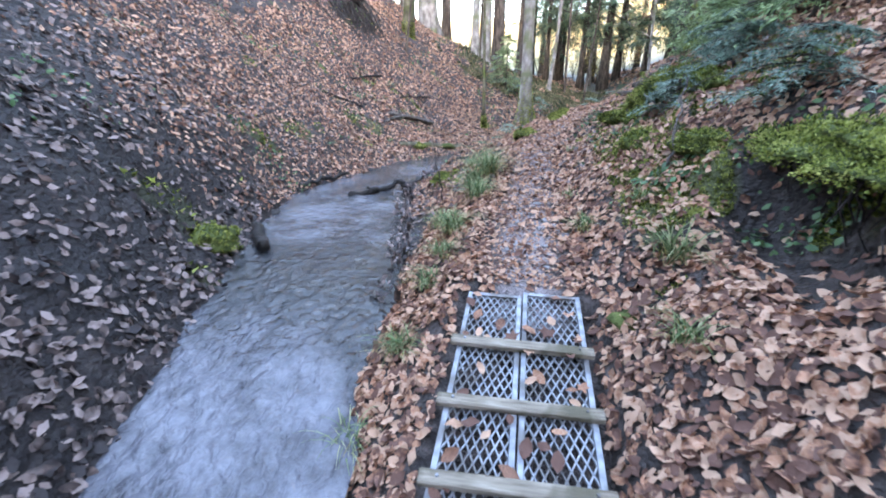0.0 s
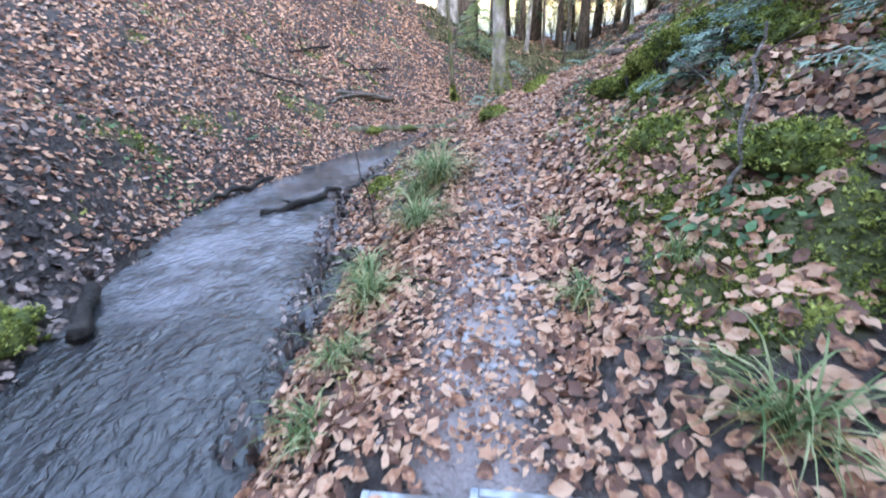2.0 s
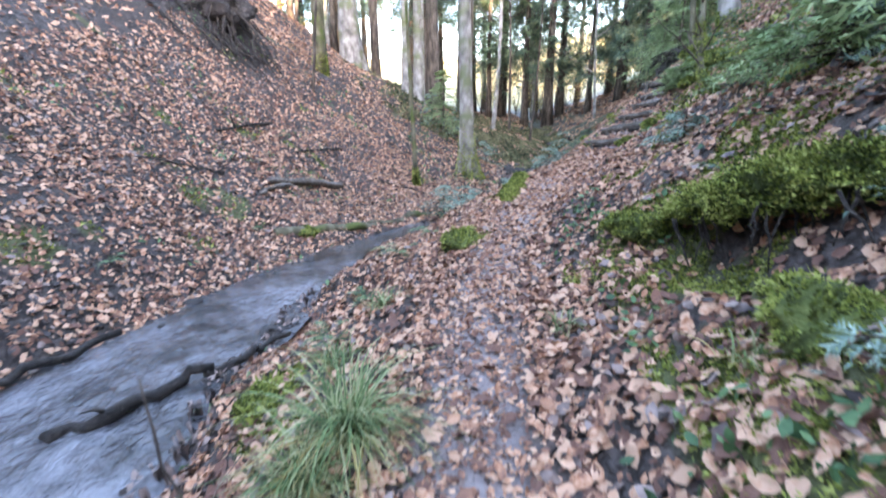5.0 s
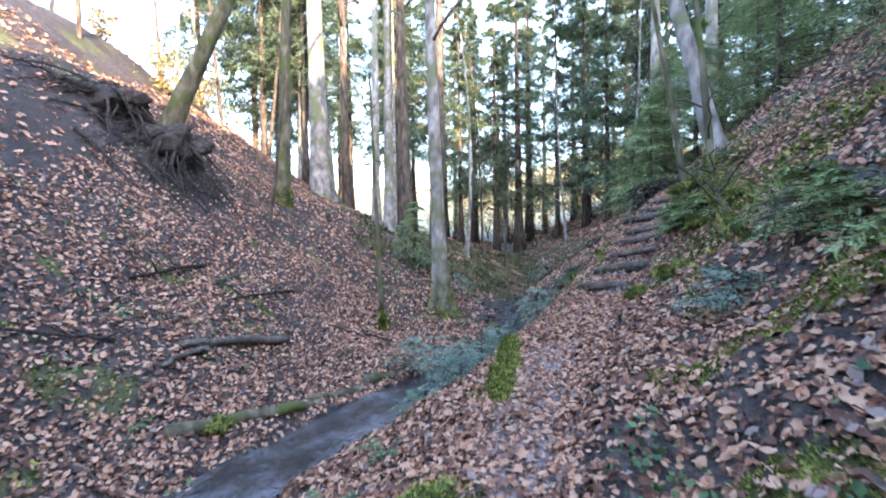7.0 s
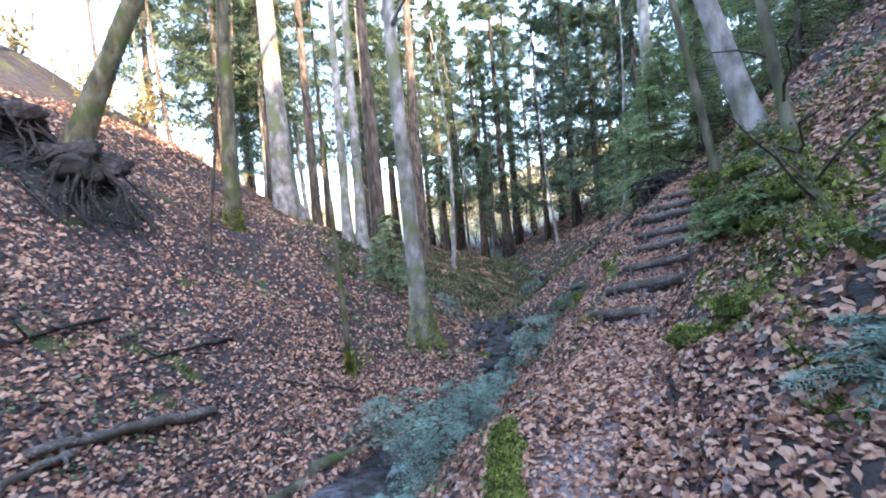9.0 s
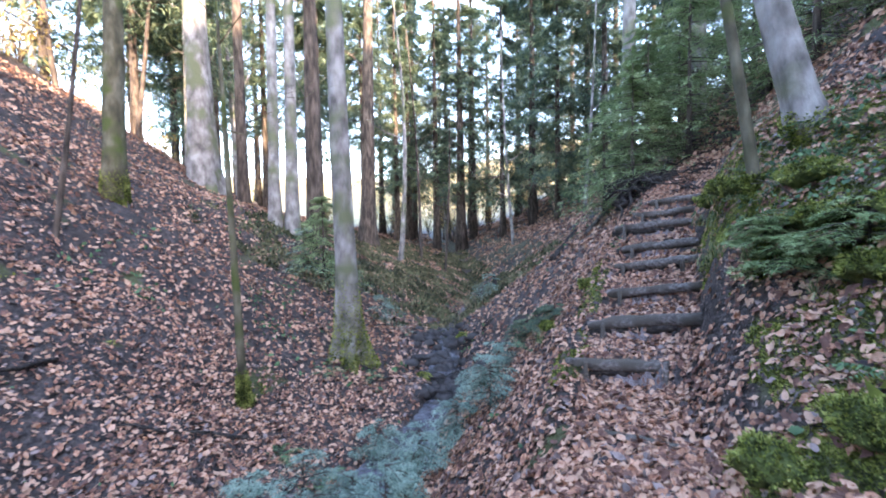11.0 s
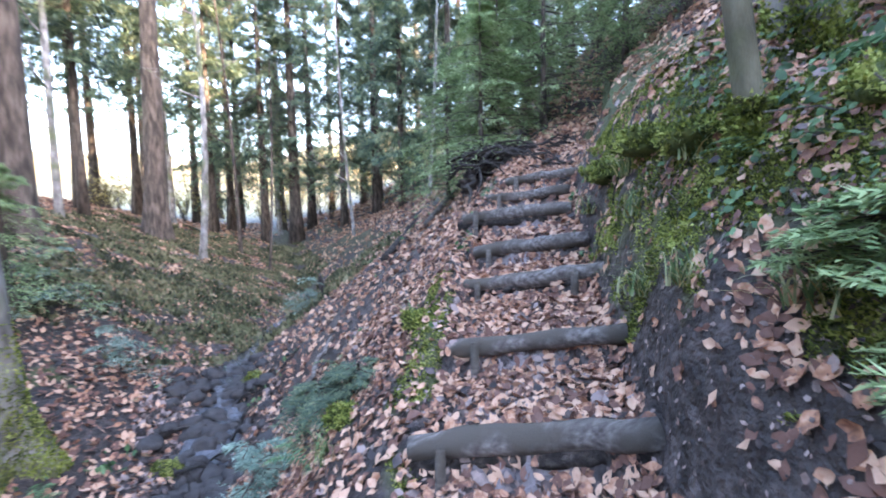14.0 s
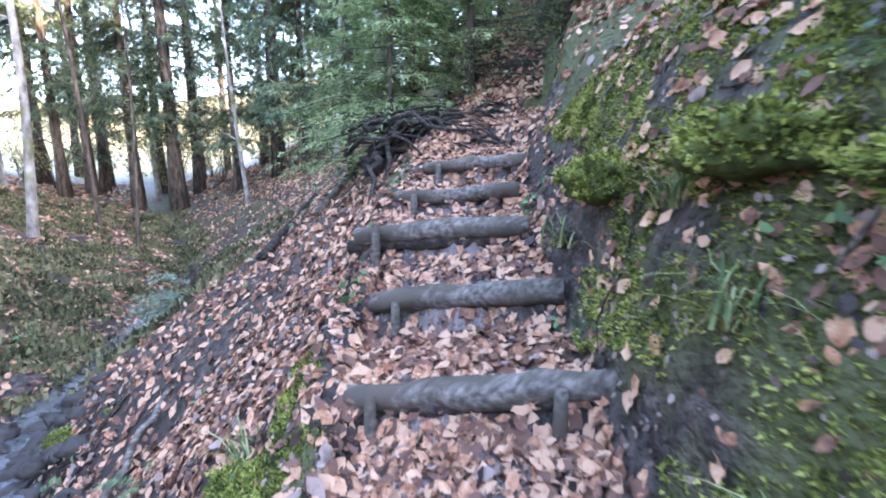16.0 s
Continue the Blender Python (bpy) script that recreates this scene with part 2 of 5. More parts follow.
def tube(points, radii, sides=10, rough=0.0, seed=0, flare=0.0, lobes=5, flat=1.0):
    """Vertices and faces of a tapered, uneven tube along points; flare: root lobes at its foot."""
    p = [Vector(q) for q in points]
    verts, faces = [], []
    side = Vector((1, 0, 0))
    for i, q in enumerate(p):
        d = (p[min(i + 1, len(p) - 1)] - p[max(i - 1, 0)]).normalized()
        side = (side - d * side.dot(d))
        if side.length < 1e-3:
            side = d.orthogonal()
        side.normalize()
        up = d.cross(side)
        for k in range(sides):
            a = 2 * math.pi * k / sides
            r = radii[i] * (1 + rough * noise.noise((q.x * 2 + math.cos(a) * 1.3 + seed, q.y * 2 + math.sin(a) * 1.3, q.z * 1.5)))
            if flare:
                h = (q - p[0]).length
                r *= 1 + flare * math.exp(-h / max(0.14, 2.2 * radii[0])) * (0.55 + 0.45 * math.cos(lobes * a + seed))
            verts.append(q + side * (r * math.cos(a)) + up * (r * flat * math.sin(a)))
    for i in range(len(p) - 1):
        for k in range(sides):
            a, b = i * sides + k, i * sides + (k + 1) % sides
            faces.append((a, b, b + sides, a + sides))
    faces.append(tuple(range(sides - 1, -1, -1)))
    faces.append(tuple(range((len(p) - 1) * sides, len(p) * sides)))
    return verts, faces


def join(pieces):
    verts, faces = [], []
    for v, f in pieces:
        o = len(verts)
        verts.extend(v)
        faces.extend(tuple(i + o for i in q) for q in f)
    return verts, faces


def curve_points(a, b, n, bow=0.0, seed=0, jitter=0.0):
    a, b = Vector(a), Vector(b)
    r = random.Random(seed)
    out = []
    for i in range(n):
        t = i / (n - 1)
        q = a.lerp(b, t) + Vector((0, 0, bow * math.sin(math.pi * t)))
        if 0 < i < n - 1:
            q += Vector((r.uniform(-1, 1), r.uniform(-1, 1), r.uniform(-1, 1))) * jitter
        out.append(q)
    return out


# ---- the lie of the land: lines that run up the valley, as (y, x, z) ----
CREST_L = [(-8, -14, 10), (6, -14, 10), (15, -13, 9.8), (19, -11.6, 9.2), (22, -10, 7.6), (26, -8.5, 5.8), (34, -9, 4.2), (60, -12, 4)]
UPPER_L = [(-8, -8, 5.5), (6, -8.2, 4.6), (11, -8.2, 4.4), (13.5, -6.8, 4.3), (15, -6.4, 4.5), (18, -6.6, 4.4), (23, -5.4, 4.0), (30, -5, 3.2), (60, -6, 3.6)]
MID_L = [(-8, -3.2, 1.2), (2, -3.4, 1.1), (6, -3.95, 0.72), (8, -4.5, 1.08), (11.5, -4.6, 1.25), (13.5, -4.1, 1.35), (15.5, -3.7, 1.8), (18, -3.2, 2.0), (21, -2.4, 2.5), (27, -0.8, 1.7), (38, 0.5, 1.6), (60, 0, 3.2)]
FOOT_L = [(-8, -1.6, -0.5), (1, -2.1, -0.12), (3.1, -2.85, 0.1), (5, -3.4, 0.05), (8, -2.95, 0.05), (9.8, -2.9, 0.1), (12, -2.6, 0.08), (14.6, -1.3, -0.03), (16.2, -0.3, -0.05), (19, 0.6, 0.1), (24, 2.2, 0.2), (30, 3.0, 0.2), (40, 3, 1.2), (60, 3, 3)]
WATER_L = [(-8, -1.3, -0.95), (-2.3, -1.5, -0.95), (1, -1.8, -0.456), (1.36, -1.96, -0.4), (2.13, -2.11, -0.275), (2.75, -2.33, -0.2), (4.0, -2.77, -0.2), (4.3, -3.0, -0.2), (5.9, -3.1, -0.2), (7.8, -2.4, -0.2), (9.8, -1.6, -0.25), (11.5, -0.75, -0.35), (13, 0.35, -0.5), (15.5, 1.4, -0.6), (18, 1.8, -0.15), (22, 2.95, -0.45), (26, 4.55, -0.7), (31, 4.9, -0.3), (40, 4.5, 1.0), (60, 5, 3)]
WATER_R = [(-8, -0.5, -0.95), (-2.3, -0.6, -0.95), (1, -0.74, -0.456), (2, -0.86, -0.296), (2.6, -0.83, -0.2), (3.6, -0.95, -0.2), (4.4, -1.25, -0.2), (6.3, -1.55, -0.2), (8, -1.4, -0.2), (9.8, -0.5, -0.25), (11.1, 0.0, -0.35), (13, 1.0, -0.5), (15.5, 1.85, -0.6), (18, 2.12, -0.15), (22, 3.3, -0.45), (26, 4.95, -0.7), (31, 5.2, -0.3), (40, 6, 1.0), (60, 7, 3)]
PATH_L = [(-8, -0.35, -0.75), (-2.3, -0.35, -0.75), (2.4, -0.36, 0.0), (3.5, -0.35, 0.2), (5, -0.3, 0.32), (7, -0.1, 0.56), (9, 0.5, 0.66), (10.2, 1.25, 0.8), (10.9, 1.9, 0.95), (11.8, 2.3, 1.05), (12.3, 2.66, 1.3), (13.3, 3.46, 1.75), (14.1, 4.0, 2.2), (14.7, 4.85, 2.6), (15.6, 5.5, 2.95), (18.2, 5.9, 2.5), (20.5, 6.4, 2.2), (26, 8, 2.2), (34, 9, 2.0), (60, 10, 3.2)]
PATH_R = [(-8, 0.5, -0.73), (-2.3, 0.5, -0.73), (2.4, 0.5, 0.02), (3.5, 0.5, 0.24), (5, 0.5, 0.38), (7, 0.7, 0.62), (9, 1.4, 0.74), (10.2, 2.45, 1.0), (11.35, 2.98, 1.2), (11.8, 3.36, 1.45), (12.7, 4.1, 1.93), (13.5, 4.62, 2.32), (14.1, 5.3, 2.72), (14.9, 6.3, 3.4), (16.5, 7.2, 3.9), (20, 9, 4.3), (26, 11, 4), (34, 12, 3.5), (60, 14, 3.6)]
BANK_R = [(-8, 1.7, 1.4), (0, 1.7, 1.1), (2.6, 1.25, 0.75), (4, 1.05, 0.95), (5.5, 1.35, 1.05), (7, 1.75, 1.25), (9, 2.85, 1.5), (10.1, 3.55, 2.3), (11.4, 3.74, 2.68), (12.3, 4.2, 2.95), (13.5, 5.2, 3.2), (15, 6.9, 4.0), (17, 8.2, 5.0), (21, 10.2, 5.4), (28, 12.5, 5.2), (60, 17, 5)]
UPPER_R = [(-8, 6.5, 5.2), (3, 5.6, 4.4), (6, 6.0, 4.6), (9, 7.0, 5.0), (12, 8.4, 6.2), (15, 10.4, 7.0), (19, 12.5, 8.0), (28, 16, 8), (60, 22, 7)]
# this crest's height is chosen to shade the gully from a low sun
CREST_R = [(-8, 17, 13), (10, 17, 13), (20, 20, 13), (30, 24, 12), (60, 34, 9)]
LINES = [CREST_L, UPPER_L, MID_L, FOOT_L, WATER_L, WATER_R, PATH_L, PATH_R, BANK_R, UPPER_R, CREST_R]

# log steps: left end and right end of each log, at the height of its tread
STEPS = [((1.94, 10.95, 0.95), (2.42, 10.40, 1.02)), ((2.28, 11.85, 1.11), (2.96, 11.32, 1.20)), ((2.70, 12.30, 1.33), (3.36, 11.74, 1.48)),
         ((3.14, 12.74, 1.56), (3.72, 12.18, 1.69)), ((3.52, 13.33, 1.79), (4.10, 12.63, 1.94)), ((3.92, 13.74, 1.98), (4.40, 13.08, 2.10)),
         ((4.05, 14.15, 2.26), (4.60, 13.46, 2.34)), ((4.50, 14.40, 2.46), (4.88, 13.78, 2.52)), ((4.89, 14.62, 2.66), (5.20, 13.99, 2.71))]


RAMP = 0.16  # rise of the walkway per metre, up to its far end at y = 2.42


def rail(line, y):
    q = np.array(line, dtype=float)
    fine = np.arange(-9, 62, 0.1)
    k = np.exp(-0.5 * (np.arange(-12, 13) / 5.0) ** 2)
    k /= k.sum()
    out = []
    for c in (1, 2):
        v = np.interp(fine, q[:, 0], q[:, c])
        v = np.convolve(np.pad(v, 12, mode="edge"), k, mode="valid")
        out.append(np.interp(y, fine, v))
    return out


def spaced(lo, hi, core_lo, core_hi, fine):
    mid = list(np.arange(core_lo, core_hi + 1e-6, fine))
    step, v = fine, core_hi
    while v < hi:
        step *= 1.12
        v += step
        mid.append(v)
    step, v = fine, core_lo
    while v > lo:
        step *= 1.12
        v -= step
        mid.insert(0, v)
    return np.array(mid)


GX = spaced(-320, 320, -6.5, 7.0, 0.075)
GY = spaced(-240, 400, -1.5, 21.0, 0.075)


def land():
    """Heights on the grid: the lines joined across the valley, smoothed, roughened, with the treads of the stairs cut in."""
    X, Y = np.meshgrid(GX, GY)
    Z = np.zeros_like(X)
    cols = [rail(l, GY) for l in LINES]
    for j, y in enumerate(GY):
        xs = np.array([c[0][j] for c in cols])
        zs = np.array([c[1][j] for c in cols])
        xs = np.maximum.accumulate(xs + np.arange(len(xs)) * 1e-4)
        xs = np.concatenate(([-320, -40, -22], xs, [26 + max(0, xs[-1] - 20), 60, 320]))
        zs = np.concatenate(([3, 4, zs[0] - 0.8], zs, [14, 12, 6]))
        Z[j] = np.interp(GX, xs, zs)
    for _ in range(2):  # soften the kinks
        Z[1:-1, 1:-1] = (Z[1:-1, 1:-1] * 2 + Z[:-2, 1:-1] + Z[2:, 1:-1] + Z[1:-1, :-2] + Z[1:-1, 2:]) / 6
    wl, wr = cols[4][0][:, None], cols[5][0][:, None]
    mid, half = (wl + wr) / 2, (wr - wl) / 2
    bed = np.clip(1 - np.abs(X - mid) / np.maximum(half, 0.05), 0, 1)
    Z -= 0.16 * np.sqrt(bed) * (Y < 33)
    pl, pr = cols[6][0][:, None], cols[7][0][:, None]
    on_path = np.clip(1.3 - np.abs(X - (pl + pr) / 2) / np.maximum((pr - pl) / 2, 0.05), 0, 1)
    calm = 1 - 0.75 * on_path - 0.6 * (bed > 0)
    far = np.clip((np.hypot(X, Y - 10) - 25) / 30, 0, 1)
    Z += calm * (0.10 * wave(X * 0.9, Y * 0.9, 1) + 0.055 * wave(X * 2.3, Y * 2.3, 2) + 0.03 * wave(X * 5.1, Y * 5.1, 3)) + 0.02 * wave(X * 8, Y * 8, 4)
    # unseen hill behind the start, added to keep the low sun off the gully
    Z += 12.5 * np.clip((-5 - Y) / 10, 0, 1) ** 1.3
    rise = np.clip((Y - 58) / 70, 0, 1)
    Z += 13 * rise * rise * (3 - 2 * rise)
    Z += far * 0.8 * wave(X * 0.06, Y * 0.06, 5)
    bank = np.clip((X - pr) / 0.4, 0, 1) * (X < 9) * (Y > -2) * (Y < 20)
    Z += bank * (0.065 * wave(X * 3.7, Y * 3.7, 6) + 0.05 * wave(X * 6.9, Y * 6.9, 7))
    for hx, hy, rx, ry, deep in ((1.34, 5.6, 0.2, 0.6, 0.34), (1.42, 2.4, 0.3, 0.8, 0.40)):
        Z -= deep * np.exp(-((X - hx) / rx) ** 2 - ((Y - hy) / ry) ** 2)
    deck = (X > -0.38) & (X < 0.52) & (Y < 2.45) & (Y > -4)
    Z = np.where(deck, np.minimum(Z, -0.03 - RAMP * np.maximum(2.42 - Y, 0) + 0.01 * wave(X * 7, Y * 7, 9)), Z)
    # stairs
    ends = [(np.array(a), np.array(b)) for a, b in STEPS]
    ends.append((np.array((5.7, 15.1, 3.0)), np.array((5.9, 14.3, 3.05))))
    ends.append((np.array((6.6, 15.8, 3.45)), np.array((6.9, 15.0, 3.5))))
    ends.append((np.array((7.3, 16.3, 4.15)), np.array((7.75, 15.5, 4.2))))
    ends.append((np.array((8.2, 16.9, 5.0)), np.array((8.65, 16.1, 5.1))))
    for (a, b), (c, d) in zip(ends[:-1], ends[1:]):
        m, n = (a + b) / 2, (c + d) / 2
        ax = (n - m)[:2]
        run = np.hypot(*ax)
        ax = ax / run
        lat = (b - a)[:2] / np.hypot(*(b - a)[:2])
        u = ((X - m[0]) * lat[1] * -1 + (Y - m[1]) * lat[0]) / (ax[0] * -lat[1] + ax[1] * lat[0])
        v = (X - m[0] - u * ax[0]) * lat[0] + (Y - m[1] - u * ax[1]) * lat[1]
        w = np.hypot(*(b - a)[:2]) / 2
        inside = np.clip((w + 0.12 - np.abs(v)) / 0.14, 0, 1) * (u >= -0.02) * (u < run)
        tread = m[2] - 0.03 + (b[2] - a[2]) * v / (2 * w) + np.clip(u / run, 0, 1) * max(0.0, n[2] - m[2] - 0.145) + 0.012 * wave(X * 9, Y * 9, 8)
        Z = Z * (1 - inside) + tread * inside
    return X, Y, Z, bed, on_path


LX, LY, LZ, LBED, LPATH = land()


def height(x, y, grid=None):
    g = LZ if grid is None else grid
    x, y = np.asarray(x, float), np.asarray(y, float)
    i = np.clip(np.searchsorted(GX, x) - 1, 0, len(GX) - 2)
    j = np.clip(np.searchsorted(GY, y) - 1, 0, len(GY) - 2)
    u = np.clip((x - GX[i]) / (GX[i + 1] - GX[i]), 0, 1)
    v = np.clip((y - GY[j]) / (GY[j + 1] - GY[j]), 0, 1)
    return (g[j, i] * (1 - u) + g[j, i + 1] * u) * (1 - v) + (g[j + 1, i] * (1 - u) + g[j + 1, i + 1] * u) * v


def slope(x, y, e=0.06):
    return (height(x + e, y) - height(x - e, y)) / (2 * e), (height(x, y + e) - height(x, y - e)) / (2 * e)


def ground_z(x, y):
    return float(height(x, y))


def build_ground():
    ny, nx = LX.shape
    v = np.stack([LX.ravel(), LY.ravel(), LZ.ravel()], 1)
    idx = np.arange(nx * ny).reshape(ny, nx)
    a, b, c, d = idx[:-1, :-1].ravel(), idx[:-1, 1:].ravel(), idx[1:, 1:].ravel(), idx[1:, :-1].ravel()
    tris = np.concatenate([np.stack([a, b, c], 1), np.stack([a, c, d], 1)])
    return tagged(soup("ground", v, tris, SOIL, True), "brown forest soil of a leaf-strewn wooded gully", "ground", kind="structure")


ground = build_ground()


def build_water():
    ys = np.arange(-6, 27.5, 0.12)
    (xl, zl), (xr, zr) = rail(WATER_L, ys), rail(WATER_R, ys)
    n = 24
    verts, faces = [], []
    for j, y in enumerate(ys):
        for i in range(n + 1):
            f = i / n
            x = xl[j] - 0.12 + (xr[j] - xl[j] + 0.24) * f
            verts.append((x, y, (zl[j] + zr[j]) / 2 + 0.03 + 0.012 * float(wave(np.array(x * 5), np.array(y * 3.0), 12))))
    for j in range(len(ys) - 1):
        for i in range(n):
            a = j * (n + 1) + i
            faces.append((a, a + 1, a + n + 2, a + n + 1))
    ob = mesh_object("water", verts, faces, WATER)
    v = np.array(verts)
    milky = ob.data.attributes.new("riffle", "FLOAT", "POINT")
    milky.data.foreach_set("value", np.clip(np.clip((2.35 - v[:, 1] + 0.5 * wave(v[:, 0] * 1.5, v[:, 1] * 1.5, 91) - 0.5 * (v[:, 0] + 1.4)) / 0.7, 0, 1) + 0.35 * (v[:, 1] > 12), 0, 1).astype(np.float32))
    # band near y = 2.95 coloured dark, as the bank mirrors there
    dark_reflection = ob.data.attributes.new("dark_reflection", "FLOAT", "POINT")
    dark_reflection.data.foreach_set("value", np.clip(1.7 - np.abs(v[:, 1] - 2.95 + 0.35 * wave(v[:, 0] * 2, v[:, 1] * 2, 92)) / 0.5, 0, 0.9).astype(np.float32))
    return tagged(ob, "shallow murky brook reflecting the pale sky", "stream", kind="structure")


build_water()


# ---- trees ----
def moss_fuzz(o, nor, gen, size, per):
    """Short upright moss shoots, one triangle each."""
    n = len(o) * per
    p = np.repeat(o, per, 0) + gen.normal(0, size * 0.5, (n, 3))
    d = np.repeat(nor, per, 0) + gen.normal(0, 0.55, (n, 3))
    d /= np.linalg.norm(d, axis=1)[:, None]
    w = np.cross(d, gen.normal(0, 1, (n, 3)))
    w /= np.maximum(np.linalg.norm(w, axis=1), 1e-6)[:, None]
    ln = size * gen.uniform(0.7, 1.5, (n, 1))
    v = np.stack([p - w * ln * 0.34, p + w * ln * 0.34, p + d * ln], 1).reshape(-1, 3)
    return v, np.arange(len(v)).reshape(-1, 3)


def tree(name, label, x, y, radius, tall, mat, lean=(0, 0), bend=(0, 0), flare=0.8, branches=6, seed=0, first=5.0, group="", sides=14, moss=0.0, twigs=0):
    """A bare trunk with root flare, tapered limbs and thin dead twigs."""
    r = random.Random(seed)
    z = min(ground_z(x + dx * radius, y + dy * radius) for dx, dy in ((2, 0), (-2, 0), (0, 2), (0, -2), (0, 0))) - 0.05
    root = tagged(new(name), label, "tree", group)
    root.location = (x, y, z)
    n = 16
    pts, rad = [], []
    for i in range(n):
        t = (i / (n - 1)) ** 1.5
        pts.append((lean[0] * t * tall + bend[0] * math.sin(math.pi * t), lean[1] * t * tall + bend[1] * math.sin(math.pi * t), t * tall))
        rad.append(radius * (1 - 0.75 * t))
    v, f = tube(pts, rad, sides, 0.14, seed, flare)
    mesh_object("trunk", v, f, mat, root)
    if moss:
        g = np.random.default_rng(seed)
        fv = np.array([tuple(q) for q in v])
        ring = sum(q[2] < moss * 1.25 for q in pts) + 2
        idx = g.integers(0, min(ring, len(pts)) - 1, 15000)
        ang = g.integers(0, sides, 15000)
        mixz = g.random(15000)[:, None]
        o = fv[idx * sides + ang] * (1 - mixz) + fv[(idx + 1) * sides + ang] * mixz
        w = g.random(15000)[:, None]
        o2 = fv[idx * sides + (ang + 1) % sides] * (1 - mixz) + fv[(idx + 1) * sides + (ang + 1) % sides] * mixz
        o = o * (1 - w) + o2 * w
        keep = g.random(15000) < np.clip(1.3 - o[:, 2] / moss, 0, 1)
        o = o[keep]
        n = o - np.stack([np.interp(o[:, 2], [q[2] for q in pts], [q[k] for q in pts]) for k in (0, 1)] + [o[:, 2] - 0.1 * radius], 1)
        n /= np.maximum(np.linalg.norm(n, axis=1), 1e-4)[:, None]
        mv, mt = moss_fuzz(o, n, g, 0.022, 3)
        c = soup("trunk_moss", mv, mt, MOSS)
        c.parent = root
        c["kind"] = "stuff"
    for k in range(branches):
        h = first + (tall - first) * (k + r.random()) / branches
        t = h / tall
        base = Vector((lean[0] * h + bend[0] * math.sin(math.pi * t), lean[1] * h + bend[1] * math.sin(math.pi * t), h))
        a, length = r.uniform(0, 6.28), r.uniform(1.2, 3.2) * (1.1 - 0.5 * t)
        tip = base + Vector((math.cos(a) * length, math.sin(a) * length, length * r.uniform(0.4, 1.1)))
        rb = radius * (1 - 0.75 * t) * 0.42
        pieces = [tube(curve_points(base, tip, 6, -0.15, seed + k, 0.08), [rb * (1 - 0.85 * i / 5) for i in range(6)], 6)]
        for w in range(5):
            s = base.lerp(tip, r.uniform(0.35, 0.95))
            e = s + Vector((r.uniform(-1, 1), r.uniform(-1, 1), r.uniform(0.1, 0.9))) * r.uniform(0.5, 1.1)
            pieces.append(tube(curve_points(s, e, 4, 0, k * 9 + w, 0.05), [rb * 0.3, rb * 0.22, rb * 0.15, rb * 0.06], 4))
        v, f = join(pieces)
        mesh_object("limb", v, f, mat, root)
    for k in range(twigs):
        h = r.uniform(1.2, first + 2)
        a, length = r.uniform(0, 6.28), r.uniform(0.3, 0.9)
        base = Vector((lean[0] * h, lean[1] * h, h))
        tip = base + Vector((math.cos(a) * length, math.sin(a) * length, r.uniform(-0.3, 0.2) * length))
        v, f = tube(curve_points(base, tip, 4, 0.03, k, 0.03), [0.012, 0.010, 0.008, 0.003], 4)
        mesh_object("dead_twig", v, f, BARK_DARK, root)
    return root


def sprays(points, dirs, size, gen, droop=0.25, per=3, wide=0.095):
    """Needle sprays: little three-cornered fans along given directions. Returns arrays."""
    n = len(points) * per
    p = np.repeat(points, per, 0)
    d = np.repeat(dirs, per, 0) + gen.normal(0, 0.45, (n, 3))
    d[:, 2] -= droop
    d /= np.linalg.norm(d, axis=1)[:, None]
    s = gen.normal(0, 1, (n, 3))
    s -= d * (s * d).sum(1)[:, None]
    s /= np.linalg.norm(s, axis=1)[:, None]
    L = size * gen.uniform(0.6, 1.4, (n, 1))
    a = p
    b = p + d * L * 0.5 + s * L * wide
    c = p + d * L
    e = p + d * L * 0.5 - s * L * wide
    v = np.stack([a, b, c, e], 1).reshape(-1, 3)
    i = np.arange(n)[:, None] * 4
    t = np.concatenate([i + [0, 1, 2], i + [0, 2, 3]])
    return v, t


